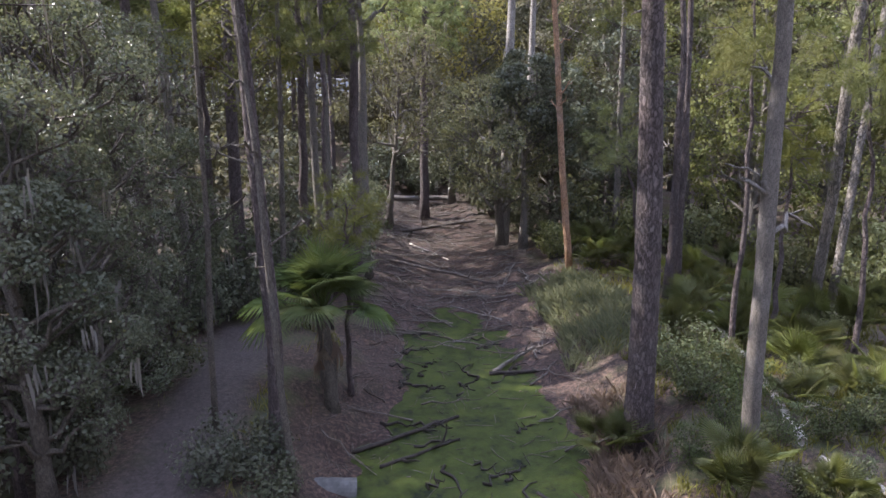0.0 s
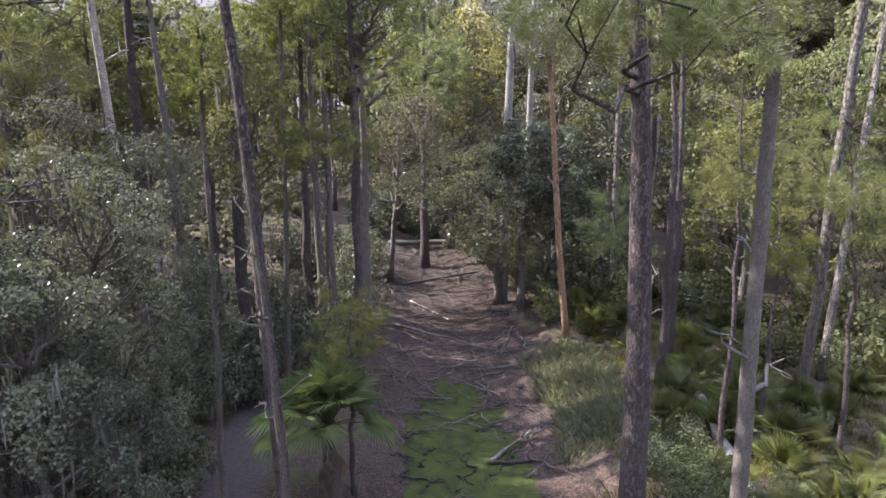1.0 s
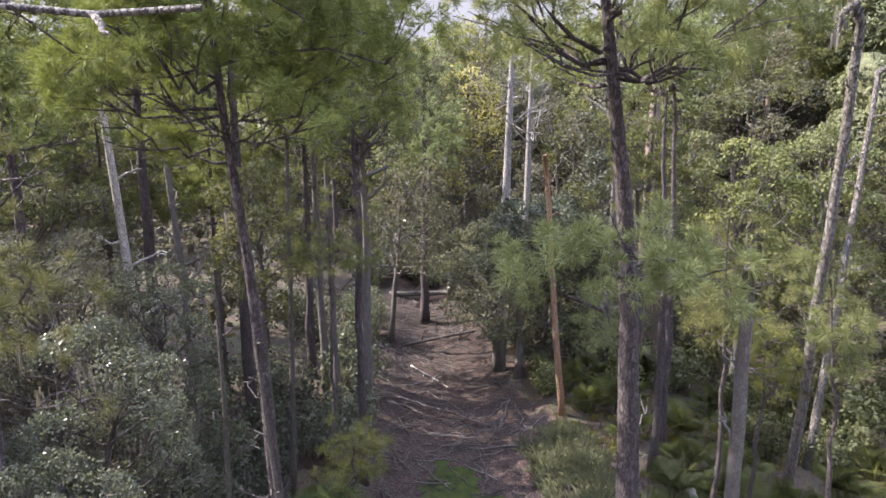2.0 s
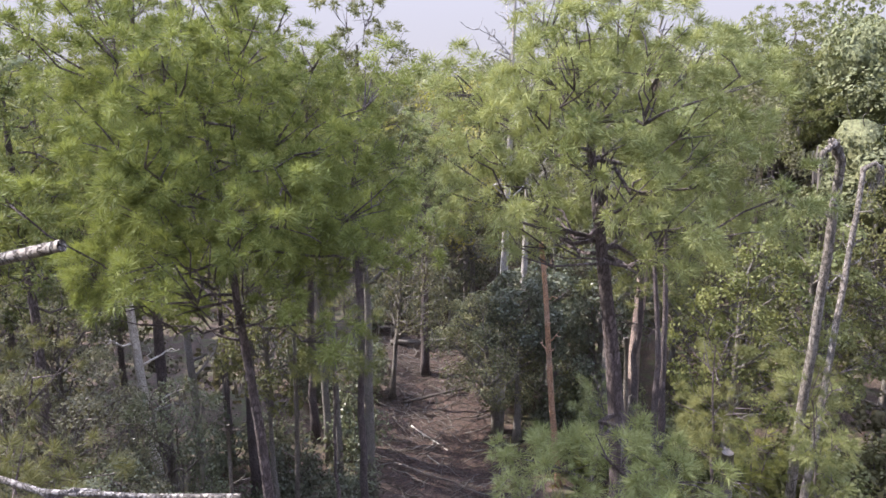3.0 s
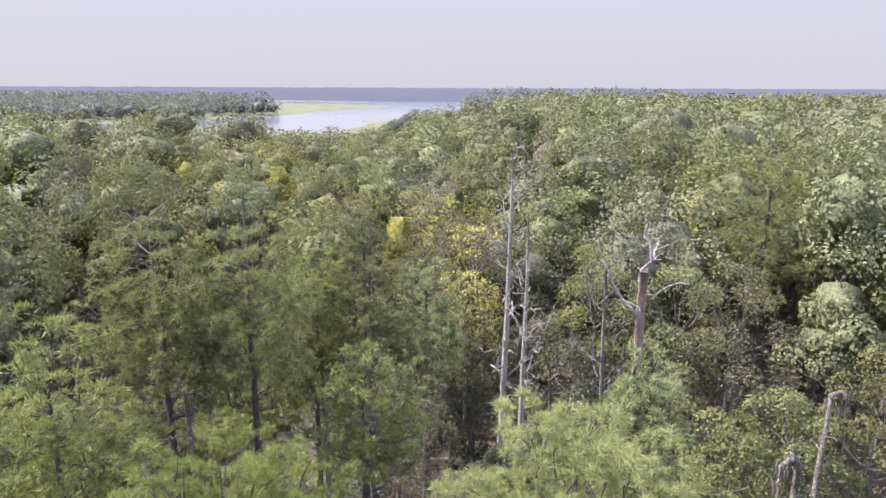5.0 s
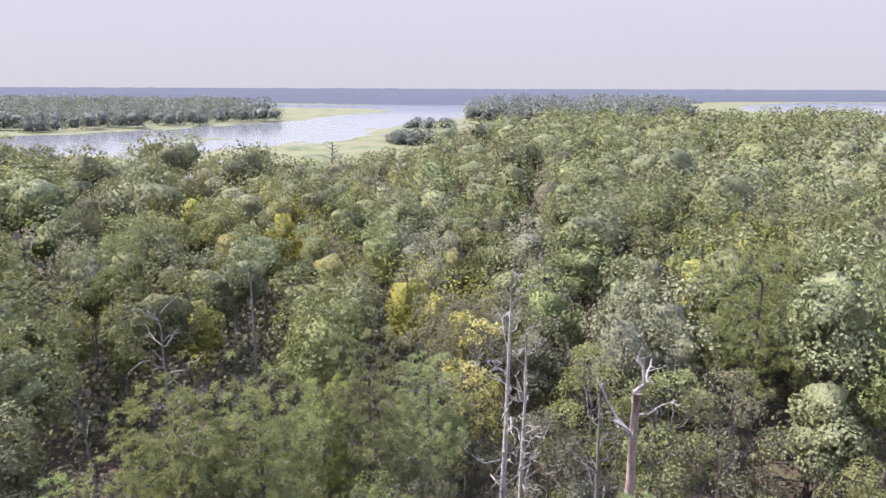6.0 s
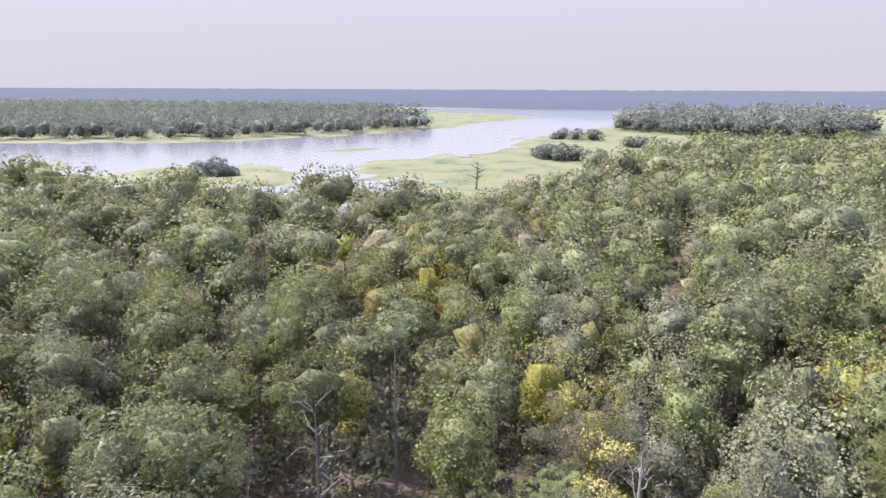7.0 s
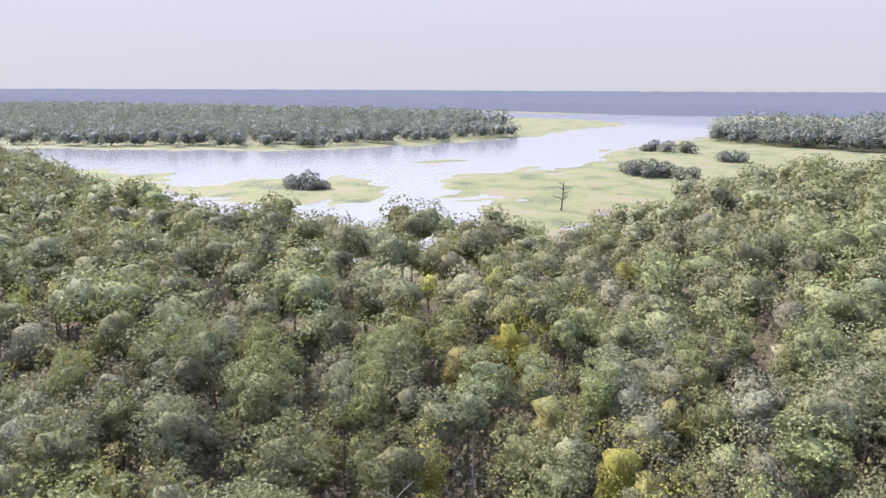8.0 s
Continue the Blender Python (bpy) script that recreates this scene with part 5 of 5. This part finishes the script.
blades("shade_grass", "thin grass beside the sandy path", x, y, 0.2, 0.014, GRASS)

# dead branches over the ditch bed
STICKS = []
for k in range(8):
    L = 1.0
    P = bent((-0.5, 0, 0), (0.5, 0, 0), 7, 0.07)
    P[:, 2] *= 0.35
    pieces = [tube(P, np.linspace(0.022, 0.007, 7), 5)]
    for _ in range(k % 4):
        q = P[rng.integers(2, 6)]
        pieces.append(tube(bent(q, q + [rng.uniform(0.1, 0.3), rng.uniform(-0.22, 0.22), rng.uniform(0.0, 0.06)], 4, 0.1), np.linspace(0.011, 0.004, 4), 4))
    STICKS.append(joined(pieces))
STICK_MESHES = [mesh_of("fallen_branch", v, f, m, True) for m in (STICK, DARK_BARK, GREY_BARK) for v, f in STICKS]


def lay(mesh, x, y, long, turn, thick=1.0, name="fallen_branch", label="dead fallen branch lying on the ditch bed", category="branch", group="branches on the ditch bed", lift=0.012):
    c, s = math.cos(radians(turn)) * long / 2, math.sin(radians(turn)) * long / 2
    z0, z1, zm = (max(0.02, height(x + k * c, y + k * s)) for k in (-1, 1, 0))
    tilt = math.degrees(math.atan2(z1 - z0, long))
    z = max((z0 + z1) / 2, zm)
    ob = new(name, mesh)
    ob.matrix_world = pose(x, y, z + lift * thick, 0, -tilt, turn) @ Matrix.Diagonal((long, long * 0.8 if thick == 1 else thick, thick, 1))
    return tagged(ob, label, category, group)


for k in range(400):
    y = 9 + 23 * rng.random() ** 0.85
    mid = np.interp(y, [9, 16, 23, 33], [0.5, 0.5, 0.1, -1.1])
    x = mid + rng.uniform(-2.3, 2.3)
    if y < 16.5 and abs(x - mid) < 1.7 and rng.random() < (0.93 if y < 14 else 0.6):
        continue
    lay(STICK_MESHES[rng.integers(0, 24 if y > 17 else 16)], x, y, rng.uniform(0.5, 1.9), rng.normal(0, 55) + (180 if rng.random() < 0.5 else 0))
WET_MESHES = [mesh_of("fallen_branch", v, f, WET_WOOD, True) for v, f in STICKS]
floating = np.random.default_rng(11)
for k in range(46):
    y = 6.2 + 9.5 * floating.random()
    lay(WET_MESHES[k % 8], floating.uniform(-1.0, 1.9), y, floating.uniform(0.3, 1.0), floating.normal(30, 50), 1.5, label="dark wet branch lying in the duckweed", group="branches in the duckweed")
n = 6500
y = 8 + 26 * rng.random(n) ** 0.7
x = np.interp(y, [9, 16, 23, 33], [0.5, 0.5, 0.1, -1.1]) + rng.uniform(-2.8, 2.8, n)
keep = (land(x, y)[0] > 0.03) | (rng.random(n) < 0.24)
x, y = x[keep], y[keep]
a, L = rng.random(len(x)) * 6.3, 0.07 + 0.5 * rng.random(len(x)) ** 2
P = np.stack([x, y, np.maximum(land(x, y)[0], 0.015) + 0.015], -1)
d = np.stack([np.cos(a) * L, np.sin(a) * L, rng.normal(0, 0.12, len(x)) * L], -1)
u = np.stack([-np.sin(a), np.cos(a), 0 * a], -1) * 0.007
w = np.array([0, 0, 0.011])
V = np.stack([P - d / 2 - u, P - d / 2 + u, P - d / 2 + w, P + d / 2 - u * 0.5, P + d / 2 + u * 0.5, P + d / 2 + w], 1).reshape(-1, 3)
i = np.arange(len(x))[:, None] * 6
F = np.concatenate([i + [0, 3, 5, 2], i + [1, 2, 5, 4], i + [0, 1, 4, 3]])
tagged(new("twigs", mesh_of("twigs", V, F, STICK)), "small dead twigs strewn over the ditch bed", "twigs", "", "stuff")


def log_mesh(long, r0, r1, material, stubs=3):
    P = bent((-long / 2, 0, 0), (long / 2, 0, 0), 9, 0.02)
    P[:, 2] = 0
    pieces = [tube(P, np.linspace(r0, r1, 9), 10)]
    for _ in range(stubs):
        q = P[rng.integers(2, 8)]
        pieces.append(tube(bent(q, q + rng.normal(0, 0.22, 3) + [0.1, 0, 0.12], 4, 0.1), np.linspace(0.03, 0.01, 4), 5))
    return mesh_of("log", *joined(pieces), material, True)


def log(x0, y0, x1, y1, r0, r1, material, label):
    long, turn = math.hypot(x1 - x0, y1 - y0), math.degrees(math.atan2(y1 - y0, x1 - x0))
    z0, z1 = max(0.02, height(x0, y0)), max(0.02, height(x1, y1))
    ob = new("fallen_log", log_mesh(long, r0, r1, material))
    ob.matrix_world = pose((x0 + x1) / 2, (y0 + y1) / 2, (z0 + z1) / 2 + (r0 + r1) / 2 * 0.8, 0, -math.degrees(math.atan2(z1 - z0, long)), turn)
    return tagged(ob, label, "fallen log", "fallen logs")


log(6.3, 14.9, 5.9, 12.2, 0.11, 0.1, PALE_WOOD, "bleached fallen log among palmettos")
log(5.95, 11.8, 5.4, 9.0, 0.1, 0.07, PALE_WOOD, "bleached fallen log broken into pieces")
log(5.45, 8.6, 6.0, 7.4, 0.06, 0.05, PALE_WOOD, "thin bleached fallen log")
log(5.7, 10.6, 6.6, 9.9, 0.06, 0.04, GREY_BARK, "grey fallen branch in the grass")
log(1.1, 13.3, 2.1, 14.4, 0.05, 0.03, GREY_BARK, "grey fallen limb at the edge of the duckweed")
log(1.0, 13.2, 2.0, 13.3, 0.05, 0.035, WET_WOOD, "dark fallen limb at the edge of the duckweed")
log(-1.5, 10.0, 0.3, 11.3, 0.045, 0.03, WET_WOOD, "dark wet limb across the duckweed")
log(-1.0, 9.6, 0.3, 10.5, 0.035, 0.02, WET_WOOD, "thin dark limb across the duckweed")
log(-2.6, 31.0, 0.2, 31.4, 0.13, 0.11, GREY_BARK, "thick grey log lying across the ditch")
log(-1.7, 20.6, 1.6, 19.2, 0.05, 0.03, STICK, "long dead limb across the ditch bed")
log(-1.6, 25.2, 1.4, 26.4, 0.07, 0.04, STICK, "long dead limb across the ditch bed")
log(-1.2, 23.4, 0.2, 22.0, 0.04, 0.02, PALE_WOOD, "pale dead limb on the ditch bed")

pipe = bmesh.new()
rings = []
for r, x in ((0.2, 0), (0.2, 1.1), (0.155, 1.1), (0.155, 0)):
    rings.append([pipe.verts.new((x, r * math.cos(k * math.pi / 12), r * math.sin(k * math.pi / 12))) for k in range(24)])
for a, b in zip(rings, rings[1:] + rings[:1]):
    for k in range(24):
        pipe.faces.new((a[k], a[(k + 1) % 24], b[(k + 1) % 24], b[k]))
me = bpy.data.meshes.new("culvert_pipe")
pipe.to_mesh(me)
pipe.free()
concrete, nt, b = nodes_of("weathered_concrete")
n1 = noise_of(nt, 9, 6, nt.nodes.new("ShaderNodeTexCoord").outputs["Object"], 0.7)
c = ramp_of(nt, [(0.3, (0.05, 0.05, 0.048)), (0.7, (0.13, 0.125, 0.122))])
nt.links.new(n1.outputs["Fac"], c.inputs["Fac"])
nt.links.new(c.outputs["Color"], b.inputs["Base Color"])
b.inputs["Roughness"].default_value = 0.9
me.materials.append(concrete)
ob = tagged(new("culvert_pipe", me), "grey concrete culvert pipe sticking out of the ditch bank", "pipe")
ob.matrix_world = pose(-2.4, 8.85, height(-1.6, 8.95) + 0.05, 0, 6, 8)

# a dead tree close to the left of the drone
near_dead = thing("dead_tree", pose(-5.6, 3.4, height(-5.6, 3.4) - 0.1), "bleached dead tree with long bare branches", "dead tree", SNAGS)
t = np.linspace(0, 1, 10)
part("trunk", mesh_of("dead_trunk", *tube(np.stack([0.3 * t, 0.1 * t, 12.4 * t], -1), 0.17 * (1 - 0.5 * t), 10), WEATHERED, True), near_dead)
for a, e, r in (((0.25, 0.1, 10.4), (4.5, -0.2, 10.34), 0.026), ((0.25, 0.1, 10.6), (3.98, -0.65, 11.85), 0.045)):
    P = bent(a, e, 9, 0.025)
    pieces = [tube(P, np.linspace(r, r * 0.6, 9), 7)]
    for q in (P[4], P[5], P[6], P[7])[:4 if r < 0.05 else 0]:
        pieces.append(tube(bent(q, q + rng.normal(0, 0.14, 3) + [0.15, 0, 0.02], 4, 0.15), np.linspace(0.022, 0.008, 4), 5))
    part("branch", mesh_of("dead_branch", *joined(pieces), WEATHERED, True), near_dead)
